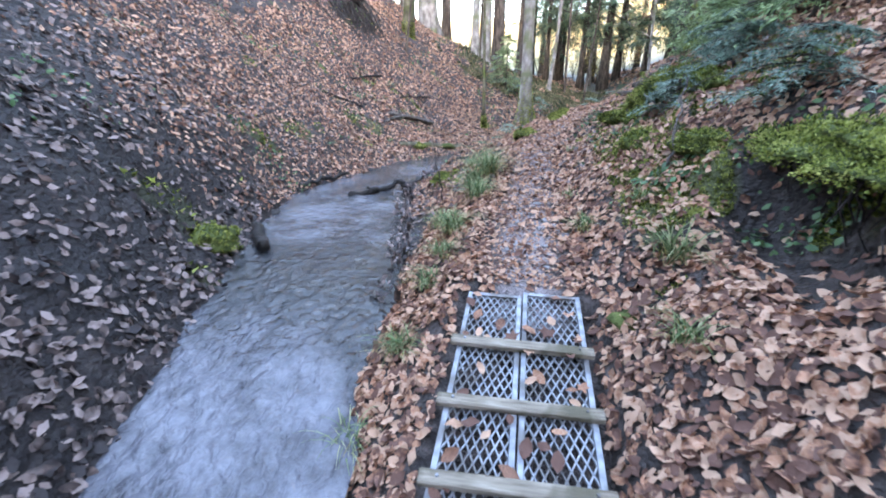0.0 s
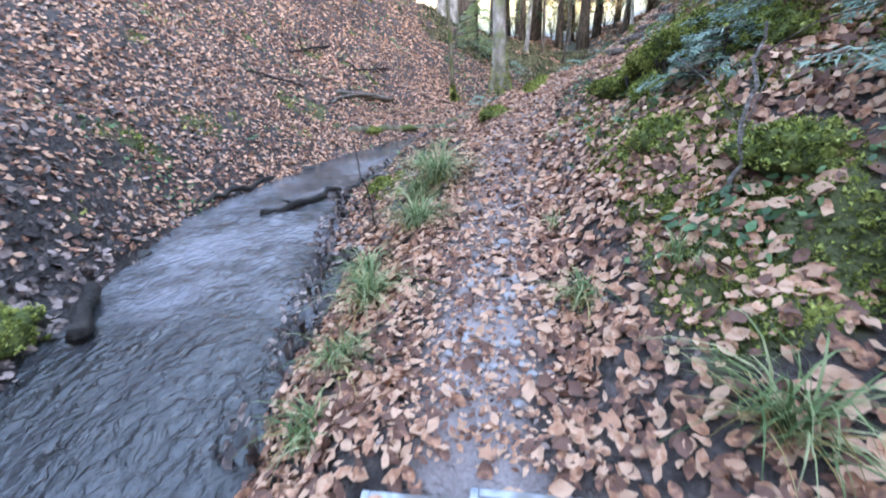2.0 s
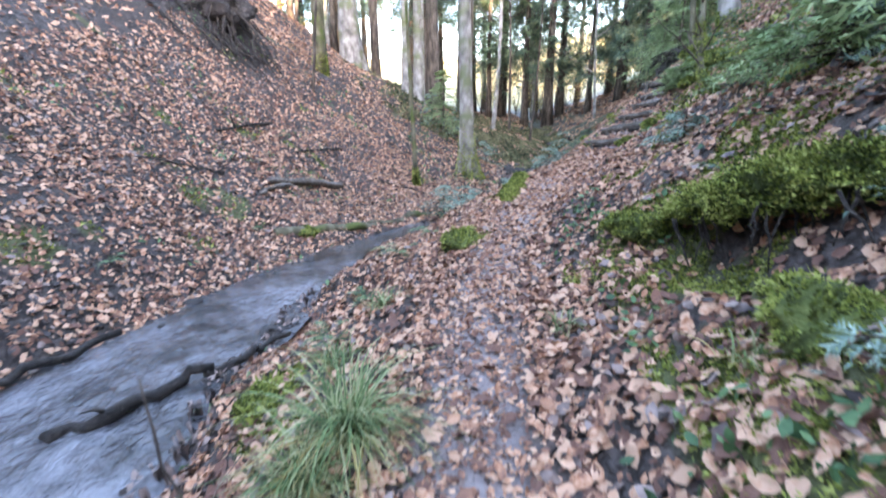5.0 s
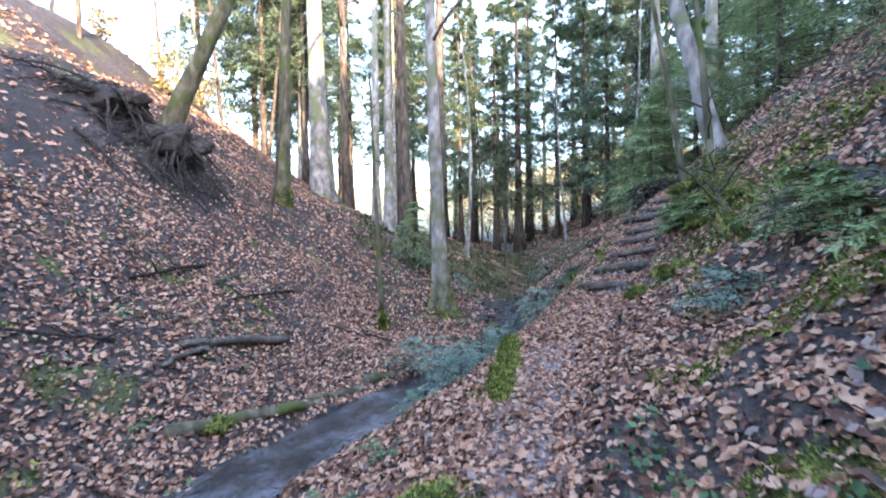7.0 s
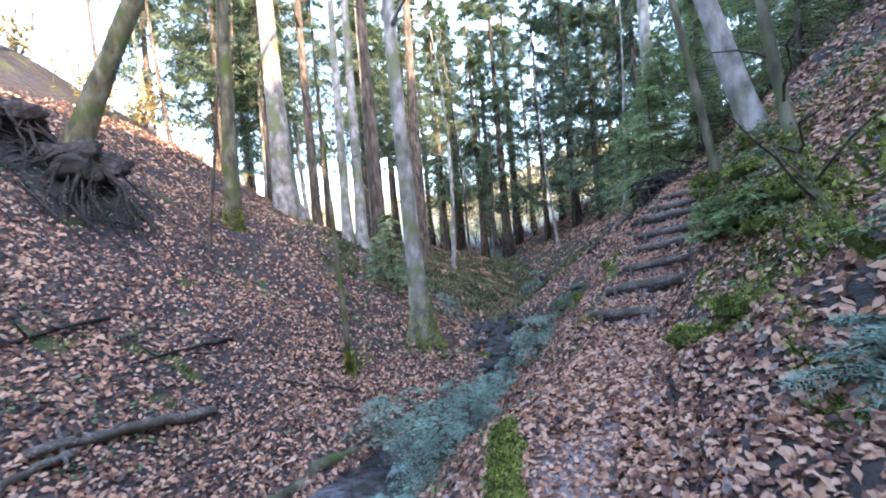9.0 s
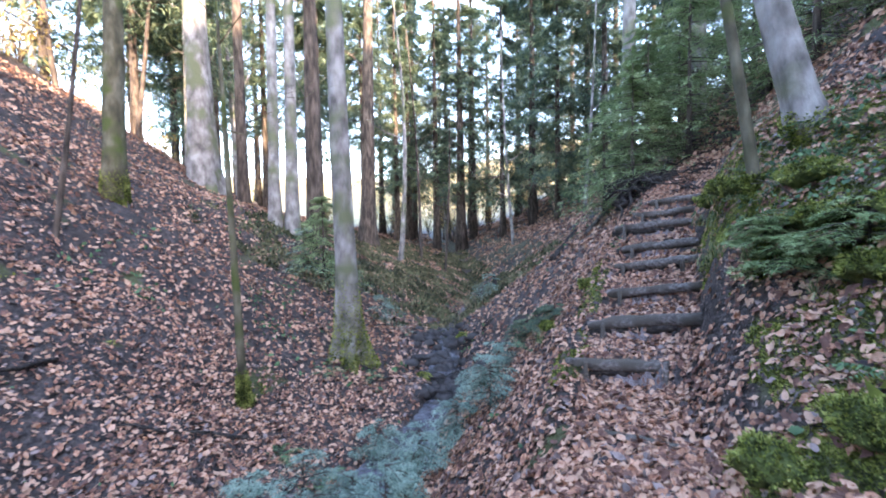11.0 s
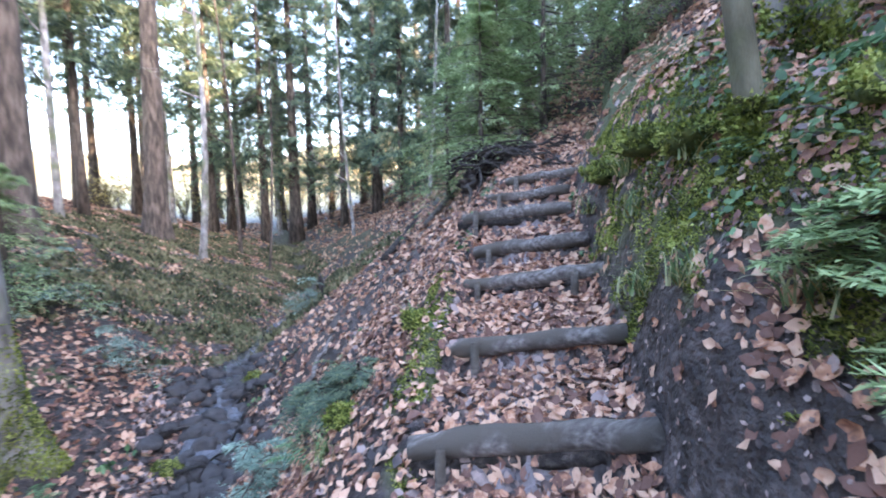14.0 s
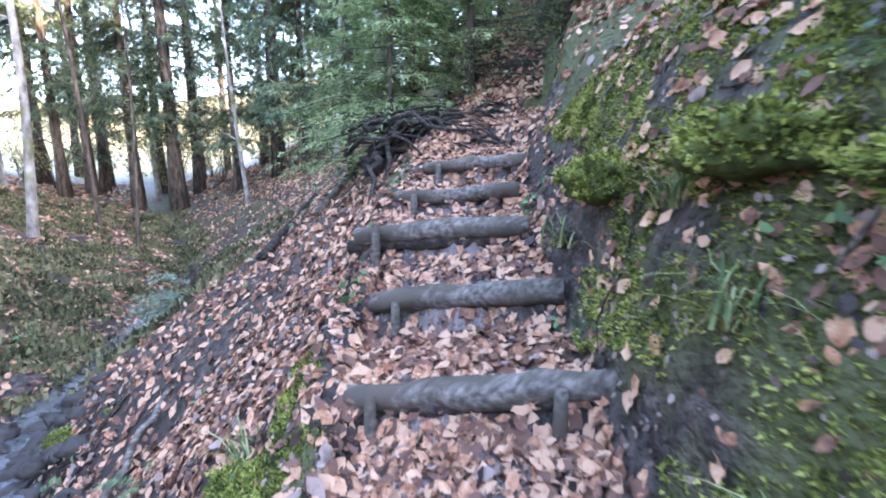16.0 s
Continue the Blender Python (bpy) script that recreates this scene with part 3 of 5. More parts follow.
def comb(bases, dirs, reach, stations, teeth, needle, width, gen, hang=0.0):
    """Flat boughs like fish bones: an axis, side twigs to left and right, needles to left and right of each twig. Returns arrays of triangles."""
    up = np.array([0, 0, 1.0])
    nb = len(bases)
    k = ((np.arange(stations) + 0.5) / stations)[None, :, None] + gen.normal(0, 0.03, (nb, stations, 1))
    k = np.clip(k, 0.02, 1)
    r = reach[:, None, None]
    axis = bases[:, None] + dirs[:, None] * r * (0.08 + 0.92 * k) + up * r * (0.14 * k - 0.34 * k ** 1.7)
    across = np.cross(dirs, up)
    out_p, out_d, out_s = [], [], []
    for flip in (-1, 1):
        turn = gen.normal(0.75, 0.15, (nb, stations, 1))
        d = dirs[:, None] * np.cos(turn) + across[:, None] * flip * np.sin(turn) + up * gen.normal(-0.16 - hang, 0.14 + hang * 0.5, (nb, stations, 1))
        ln = r * (0.46 * np.sin(np.pi * np.clip(k * 0.82 + 0.16, 0, 1)) + 0.05) * gen.uniform(0.6, 1.15, (nb, stations, 1))
        for j in range(teeth):
            q = (j + 0.4) / teeth
            out_p.append((axis + d * ln * q - up * ln * 0.16 * q * q).reshape(-1, 3))
            out_d.append(d.reshape(-1, 3))
            out_s.append(np.broadcast_to(1.1 - 0.5 * q, (nb * stations, 1)))
    p, d, sc = np.concatenate(out_p), np.concatenate(out_d), np.concatenate(out_s)
    d = d / np.linalg.norm(d, axis=1)[:, None]
    V = []
    for flip in (-1, 1):
        side = np.cross(d, up) * flip + gen.normal(0, 0.22, d.shape)
        side /= np.linalg.norm(side, axis=1)[:, None]
        tip = p + (d * 0.75 + side * 0.66 + up * gen.normal(-0.05 - hang * 0.4, 0.2 + hang * 0.4, (len(p), 1))) * needle * sc * gen.uniform(0.7, 1.3, (len(p), 1))
        V.append(np.stack([p - d * width * 0.5, p + d * width * 0.5, tip], 1))
    v = np.concatenate(V).reshape(-1, 3)
    return v, np.arange(len(v)).reshape(-1, 3)


def spruce(name, label, x, y, tall, radius, crown_from, spread, seed, mat=None, stations=8, teeth=5, whorls=26, needle=0.2, width=0.06, group="", lean=(0, 0), hang=0.0):
    """A spruce: straight trunk, whorls of drooping flat boughs with needles, dead snags below the crown."""
    gen = np.random.default_rng(seed)
    root = tagged(new(name), label, "tree", group)
    root.location = (x, y, ground_z(x, y) - 0.1)
    n = 10
    pts = [(lean[0] * tall * i / (n - 1), lean[1] * tall * i / (n - 1), tall * i / (n - 1)) for i in range(n)]
    v, f = tube(pts, [radius * (1 - 0.9 * i / (n - 1)) for i in range(n)], 9, 0.1, seed, 0.5)
    mesh_object("trunk", v, f, BARK_DARK, root)
    B, D, R, boughs = [], [], [], []
    for w in range(whorls):
        t = (w + gen.random()) / whorls
        for b in range(int(gen.integers(4, 7))):
            a = gen.uniform(0, 6.283)
            if gen.random() < 0.15:
                continue
            h = crown_from + (tall - crown_from) * min(1, max(0, t + gen.normal(0, 0.35) / whorls))
            reach = spread * (1 - t) ** 0.75 * gen.uniform(0.55, 1.15) + 0.15
            dirn = np.array([math.cos(a), math.sin(a), 0])
            base = np.array([lean[0] * h, lean[1] * h, h])
            B.append(base)
            D.append(dirn)
            R.append(reach)
            boughs.append(tube([base, base + dirn * reach * 0.5 + [0, 0, -0.03 * reach], base + dirn * reach * 0.95 + [0, 0, -0.18 * reach]],
                               [0.008 + radius * 0.09, 0.005 + radius * 0.05, 0.003], 3))
    if crown_from > 2:
        for k in range(14):
            h, a = gen.uniform(1.0, crown_from), gen.uniform(0, 6.283)
            ln = gen.uniform(0.4, 1.4)
            base = np.array([lean[0] * h, lean[1] * h, h])
            boughs.append(tube([base, base + np.array([math.cos(a), math.sin(a), -0.12]) * ln * 0.6, base + np.array([math.cos(a), math.sin(a), -0.3]) * ln], [0.018, 0.011, 0.004], 3))
    v, f = join(boughs)
    mesh_object("bough_wood", v, f, BARK_DARK, root)["kind"] = "stuff"
    v, t = comb(np.array(B), np.array(D), np.array(R), stations, teeth, needle, width, gen, hang)
    c = soup("crown", v, t, mat or NEEDLE)
    c.parent = root
    return root


tree("tree", "pale grey bare tree with a mossy foot beside the brook", 0.0, 16.1, 0.21, 15, BARK_PALE, lean=(-0.008, 0.01), bend=(-0.1, 0), flare=1.9, seed=1, moss=1.25, first=7)
tree("sapling", "thin mossy sapling standing in leaf litter", -1.33, 14.5, 0.065, 6, BARK_MOSSY, lean=(-0.03, 0.0), flare=1.6, branches=4, seed=2, moss=0.45, first=3.2, sides=8)
tree("tree", "moss-covered upright tree on the leafy slope", -4.7, 17.6, 0.20, 15, BARK_MOSSY, lean=(0.04, 0), flare=0.9, seed=3, moss=0.7, first=6)
tree("tree", "thick grey tree with spreading roots on the ridge", -5.0, 22.6, 0.42, 20, BARK_PALE, lean=(-0.015, 0), flare=1.0, seed=4, first=9, sides=18)
tree("tree", "dark slim tree on the ridge", -4.3, 24.0, 0.2, 18, BARK_DARK, flare=0.6, seed=5, first=7, twigs=5)
tree("tree", "pale twin-stemmed tree on the slope", -2.45, 20.8, 0.17, 17, BARK_PALE, lean=(0.012, 0), flare=0.8, seed=6, first=8)
tree("tree", "pale twin-stemmed tree on the slope", -2.0, 20.9, 0.19, 17, BARK_PALE, lean=(0.01, 0.01), flare=0.8, seed=7, first=8)
tree("tree", "dark brown tree behind pale trunks", -1.5, 21.8, 0.27, 18, BARK_DARK, lean=(0.0, 0), flare=0.7, seed=8, first=9, twigs=6)
tree("tree", "brown tree with a flared foot on the far bank", -0.3, 30.0, 0.40, 20, BARK_DARK, lean=(0.02, 0), flare=1.0, seed=9, first=8, twigs=8)
tree("tree", "slender leaning bare tree in the gully", 1.25, 27.6, 0.12, 12, BARK_PALE, lean=(-0.01, 0), bend=(0.35, 0), flare=0.5, seed=10, first=5)
tree("sapling", "thin dark leaning sapling on the slope", -4.2, 15.35, 0.045, 6, BARK_DARK, lean=(0.11, 0.03), bend=(0.05, 0), flare=0.6, branches=5, seed=11, first=2.5, sides=7)
tree("leaning_tree", "dark leaning tree with an exposed root plate", -6.5, 14.85, 0.22, 9, BARK_MOSSY, lean=(0.53, 0.03), bend=(-0.25, 0), flare=1.8, branches=5, seed=12, first=3.5)
tree("tree", "slim grey tree on the mossy bank above the steps", 3.88, 11.66, 0.052, 7, BARK_MOSSY, lean=(-0.14, 0.10), bend=(0.1, 0), flare=1.6, branches=4, seed=13, first=3.2, sides=10, moss=0.25)
tree("tree", "thick pale leaning tree on the mossy bank", 4.42, 11.62, 0.135, 12, BARK_PALE, lean=(-0.15, 0.2), bend=(0.05, 0), flare=1.5, branches=5, seed=14, first=5, sides=18, moss=0.35)
tree("tree", "pale straight tree high on the bank", 8.1, 17.7, 0.2, 14, BARK_PALE, flare=0.6, seed=15, first=6)
tree("tree", "pale straight tree high on the bank", 6.9, 18.6, 0.2, 14, BARK_PALE, flare=0.6, seed=16, first=6)



def bent_sapling():
    """A mossy stem that leaves the bank sideways and then turns upright."""
    root = tagged(new("bent_sapling"), "mossy sapling with a bent foot growing from the bank", "tree")
    pts = [(3.42, 9.02), (3.1, 9.15, 1.76), (2.93, 9.36, 2.05), (2.93, 9.55, 2.5), (2.98, 9.7, 3.0), (3.02, 9.9, 4.0), (3.1, 10.2, 5.4)]
    base = Vector((*pts[0], ground_z(*pts[0]) - 0.05))
    root.location = base
    q = [Vector((0, 0, 0))] + [Vector(p) - base for p in pts[1:]]
    rad = [0.07, 0.055, 0.048, 0.045, 0.04, 0.03, 0.012]
    fine, fr = [], []
    for i in range(len(q) - 1):
        for k in range(4):
            fine.append(q[i].lerp(q[i + 1], k / 4))
            fr.append(rad[i] + (rad[i + 1] - rad[i]) * k / 4)
    fine = [fine[max(i - 1, 0)] * 0.25 + p * 0.5 + fine[min(i + 1, len(fine) - 1)] * 0.25 for i, p in enumerate(fine)]
    v, f = tube(fine, fr, 9, 0.2, 3)
    mesh_object("trunk", v, f, BARK_MOSSY, root)
    r = random.Random(8)
    for k in range(7):
        s0 = fine[r.randrange(9, len(fine) - 1)]
        e = s0 + Vector((r.uniform(-0.9, 0.5), r.uniform(-0.6, 0.4), r.uniform(-0.1, 0.5)))
        v, f = tube(curve_points(s0, e, 5, 0.05, k, 0.04), [0.012, 0.010, 0.008, 0.006, 0.003], 5)
        mesh_object("limb", v, f, BARK_DARK, root)
    g = np.random.default_rng(4)
    o = np.array([tuple(p) for p in fine[:14]])[g.integers(0, 14, 2600)] + g.normal(0, 0.03, (2600, 3))
    v, t = moss_fuzz(o, np.tile([0, 0, 1.0], (len(o), 1)), g, 0.02, 2)
    c = soup("trunk_moss", v, t, MOSS)
    c.parent = root
    c["kind"] = "stuff"


bent_sapling()

# spruces further up the valley
k = 0
for sx, sy, st, sr, sc, sp in [(5.9, 38.0, 24, 0.36, 6.0, 2.6), (4.2, 38.6, 22, 0.26, 6.5, 2.2), (10.0, 34.6, 22, 0.26, 4, 2.6), (7.4, 41, 24, 0.3, 5, 2.8), (8.4, 36, 20, 0.2, 3, 2.4),
                               (2.4, 42, 22, 0.26, 6, 2.4), (11.6, 39, 24, 0.3, 4, 3.0), (13.2, 33.5, 20, 0.24, 3, 2.6), (11.6, 28.5, 18, 0.2, 2.4, 2.4), (9.6, 29.6, 17, 0.17, 2.5, 2.2),
                               (14.5, 28, 20, 0.25, 2.0, 3.0), (16.5, 36, 22, 0.28, 3, 3.0), (6.0, 46, 24, 0.3, 6, 2.8), (0.2, 46, 24, 0.28, 6, 2.6), (-2.5, 41, 22, 0.25, 7, 2.4),
                               (-5.5, 46, 24, 0.3, 7, 2.6), (-9, 42, 22, 0.26, 6, 2.6), (9, 50, 24, 0.3, 5, 3), (13, 47, 24, 0.3, 5, 3), (17, 44, 24, 0.3, 4, 3), (-8.5, 33, 20, 0.22, 5, 2.4), (-12, 36, 22, 0.26, 5, 2.6),
                               (-3.5, 34, 20, 0.2, 8, 2.0), (11.5, 22.5, 16, 0.18, 1.6, 2.2), (14.5, 22, 18, 0.22, 1.6, 2.6), (17.5, 27, 20, 0.25, 2, 3.0), (13, 17.5, 16, 0.2, 1.5, 2.6), (3.2, 50, 24, 0.3, 6, 2.8), (-8, 29, 18, 0.2, 5, 2.2), (-6.5, 35, 20, 0.22, 6, 2.4), (-2.8, 31.5, 18, 0.18, 6.5, 2.0), (-0.8, 36, 20, 0.2, 7, 2.2), (1.4, 39, 20, 0.22, 6.5, 2.2), (-11, 30, 18, 0.2, 5, 2.4), (3.0, 44, 22, 0.25, 3, 2.6), (12.6, 42, 22, 0.26, 2.5, 2.8),
                               (-14, 52, 24, 0.28, 6, 3), (-4, 55, 24, 0.3, 7, 3), (1.5, 57, 25, 0.3, 7, 3), (7, 58, 25, 0.3, 6, 3), (12, 55, 25, 0.3, 5, 3), (19, 52, 24, 0.3, 4, 3.2), (22, 40, 24, 0.3, 3, 3.2), (-15, 44, 22, 0.26, 6, 2.8), (-9, 26.5, 17, 0.18, 5, 2.4), (-6.6, 25.6, 16, 0.17, 6, 2.0), (-12.5, 27, 17, 0.2, 4, 2.6)]:
    spruce("spruce", "tall dark green spruce with a bare lower trunk", sx, sy, st, sr, sc * (0.62 if sx > 1 else 0.85), sp * 1.05, 100 + k, group="spruces up the valley", needle=0.29, width=0.115, hang=0.35, whorls=28, stations=8 if sy < 40 else 6, teeth=4)
    k += 1

# young conifers on the banks
for sx, sy, st, sp, se in [(6.3, 16.9, 3.4, 1.3, 1), (6.9, 17.9, 4.2, 1.5, 2), (5.9, 18.0, 2.8, 1.1, 3), (7.4, 17.4, 3.0, 1.2, 4), (8.8, 14.6, 4.5, 1.7, 5), (6.6, 10.1, 3.6, 1.3, 6),
                           (7.9, 12.8, 4.6, 1.3, 7), (5.4, 7.4, 3.4, 1.5, 8), (4.3, 5.4, 2.6, 1.3, 9), (7.2, 8.8, 5, 1.8, 10), (-0.9, 19.2, 2.2, 1.0, 12), (9.6, 18.5, 5, 1.8, 14), (5.5, 3.2, 3.6, 1.6, 15), (5.7, 8.9, 3.0, 1.5, 18), (7.0, 11.4, 4.2, 1.4, 19), (7.3, 14.2, 4, 1.6, 20), (9.0, 12, 5, 2, 21), (9.3, 17.4, 4, 1.5, 22), (3.6, 6.4, 1.6, 0.9, 23), (4.6, 7.0, 2.4, 1.1, 24), (2.5, 6.7, 0.8, 0.5, 25), (3.2, 6.2, 1.8, 0.9, 26), (2.9, 4.6, 1.9, 1.0, 27), (2.54, 5.22, 2.4, 0.75, 58), (2.3, 4.4, 2.0, 0.8, 59), (2.5, 5.6, 2.2, 0.9, 60), (5.7, 16.5, 2.8, 1.3, 28), (6.8, 16.3, 4.0, 1.7, 29), (7.9, 15.6, 4.2, 1.7, 51)]:
    spruce("young_spruce", "young green spruce on the leafy bank", sx, sy, st, 0.03 + 0.008 * st, 0.15, sp, 200 + se, mat=NEEDLE_YOUNG, group="young spruces", needle=0.075, width=0.025, hang=0.15, stations=8, teeth=5, whorls=int(7 + 4.2 * st))


# ---- log steps ----
def log_step(a, b, seed):
    a, b = Vector(a), Vector(b)
    r = random.Random(seed)
    d = (b - a).normalized()
    back = Vector((-d.y, d.x, 0))
    rad = r.uniform(0.05, 0.06)
    thing = tagged(new("log_step"), "weathered round log held by pegs as a step", "step", "log steps")
    thing.location = a
    drop = Vector((0, 0, -rad * 0.62))
    v, f = tube(curve_points(drop - d * 0.05, (b - a) + drop + d * 0.05, 9, r.uniform(-0.01, 0.015), seed, 0.008), [rad * r.uniform(0.86, 1.1) for _ in range(9)], 16, 0.2, seed)
    mesh_object("log", v, f, WOOD_GREY, thing)
    if seed in (1, 2, 4, 6):
        v, f = tube(curve_points(drop * 2.6 - d * 0.1, (b - a) + drop * 2.7 - d * 0.15, 7, 0, seed + 50, 0.008), [rad * 0.75] * 7, 10, 0.12, seed)
        mesh_object("lower_log", v, f, WOOD_ROT, thing)
    for s in ((0.12, (b - a).length - 0.15) if seed in (1, 4) else (0.1,)):
        q = d * s - back * (rad + 0.03)
        v, f = tube([q + Vector((0, 0, -0.42)), q + Vector((0.003, 0, -0.1)), q + Vector((0.006, 0.004, r.uniform(-0.02, 0.05)))], [0.024, 0.024, 0.02], 8, 0.1, seed)
        mesh_object("peg", v, f, WOOD_GREY, thing)
    return thing


for i, (a, b) in enumerate(STEPS):
    log_step(a, b, i)


# ---- grating walkway ----
def box(bm, x0, x1, y0, y1, z0, z1, bevel=0.003):
    m = Matrix.LocRotScale(((x0 + x1) / 2, (y0 + y1) / 2, (z0 + z1) / 2), None, (x1 - x0, y1 - y0, z1 - z0))
    made = bmesh.ops.create_cube(bm, size=1, matrix=m)
    edges = {e for w in made["verts"] for e in w.link_edges}
    if bevel:
        bmesh.ops.bevel(bm, geom=list(edges), offset=bevel, segments=1, affect="EDGES")


def grating_panel(x0, x1, y0, y1):
    """A steel frame with expanded mesh, seen from above as diamonds."""
    thing = tagged(new("grating_panel"), "galvanised expanded-metal grating panel strewn with dead leaves", "grating", "walkway gratings")
    lean = math.atan(RAMP)
    thing.matrix_world = pose(x0, 2.42 + (y0 - 2.42) * math.cos(lean), 0.05 + (y0 - 2.42) * math.sin(lean), math.degrees(lean))
    w, l = x1 - x0, y1 - y0
    for q in ((0, 0.028, 0, l), (w - 0.028, w, 0, l), (0.028, w - 0.028, 0, 0.028), (0.028, w - 0.028, l - 0.028, l)):
        bm = bmesh.new()
        box(bm, *q, -0.03, 0.01)
        part("frame_rail", bm, STEEL, thing)
    bm = bmesh.new()
    cw, cl, t = 0.040, 0.085, 0.0034
    nx, ny = int((w - 0.05) / cw), int((l - 0.05) / cl)
    cw, cl = (w - 0.05) / nx, (l - 0.05) / ny
    V, Fc = [], []
    for i in range(nx * 1):
        for j in range(ny):
            cx, cy = 0.025 + cw * (i + 0.5), 0.025 + cl * (j + 0.5)
            c = [(cx - cw / 2, cy), (cx, cy + cl / 2), (cx + cw / 2, cy), (cx, cy - cl / 2)]
            for k in range(4):
                p, q = Vector((*c[k], 0)), Vector((*c[(k + 1) % 4], 0))
                n = Vector((-(q - p).y, (q - p).x, 0)).normalized() * t
                o = len(V)
                V += [p - n, q - n, q + n, p + n, p - n + Vector((0, 0, -0.01)), q - n + Vector((0, 0, -0.01)), q + n + Vector((0, 0, -0.01)), p + n + Vector((0, 0, -0.01))]
                Fc += [(o, o + 1, o + 2, o + 3), (o + 4, o + 5, o + 1, o), (o + 6, o + 7, o + 3, o + 2)]
    bm.free()
    mesh_object("expanded_mesh", V, Fc, STEEL, thing, smooth=False)
    return thing


grating_panel(-0.272, 0.062, 0.10, 2.40)
grating_panel(0.070, 0.415, 0.12, 2.44)
grating_panel(-0.272, 0.062, -2.2, 0.07)
grating_panel(0.070, 0.415, -2.2, 0.09)


def batten(y, turn, seed):
    """A worn plank laid across both gratings, held by a bolt at each end."""
    thing = tagged(new("wooden_batten"), "weathered wooden batten bolted across a steel grating", "batten", "walkway battens")
    thing.matrix_world = pose(0.067, y, 0.062 - RAMP * (2.42 - y), math.degrees(math.atan(RAMP)), 0, turn)
    bm = bmesh.new()
    box(bm, -0.375, 0.375, -0.031, 0.031, 0, 0.034, 0.005)
    bmesh.ops.subdivide_edges(bm, edges=bm.edges[:], cuts=2)
    for w in bm.verts:
        w.co += Vector((0, noise.noise((w.co.x * 5, seed, 0)) * 0.005, noise.noise((w.co.x * 6, 9, seed)) * 0.004))
    part("plank", bm, WOOD_PLANK, thing)
    for x in (-0.3, 0.3):
        bm = bmesh.new()
        bmesh.ops.create_cone(bm, cap_ends=True, segments=10, radius1=0.008, radius2=0.006, depth=0.008, matrix=Matrix.Translation((x, 0.004, 0.037)))
        part("bolt_head", bm, STEEL, thing, "small grey steel bolt head")
    return thing


for i, (y, turn) in enumerate([(1.93, 0.5), (1.54, 1.9), (1.17, 2.6), (0.79, 0.0), (0.41, 1.0), (0.03, -1), (-0.4, 0), (-0.8, 1), (-1.2, 0)]):
    batten(y, turn, i)


# ---- ground cover ----
def wall_noise(x, y, seed):
    """Patches on the steep bank by the steps, laid out along it and up it."""
    z = height(x, y)
    return wave(y * 2.4 + x, z * 2.8, seed) + 0.5 * wave(y * 6.5 + x * 3, z * 7.0, seed + 1)


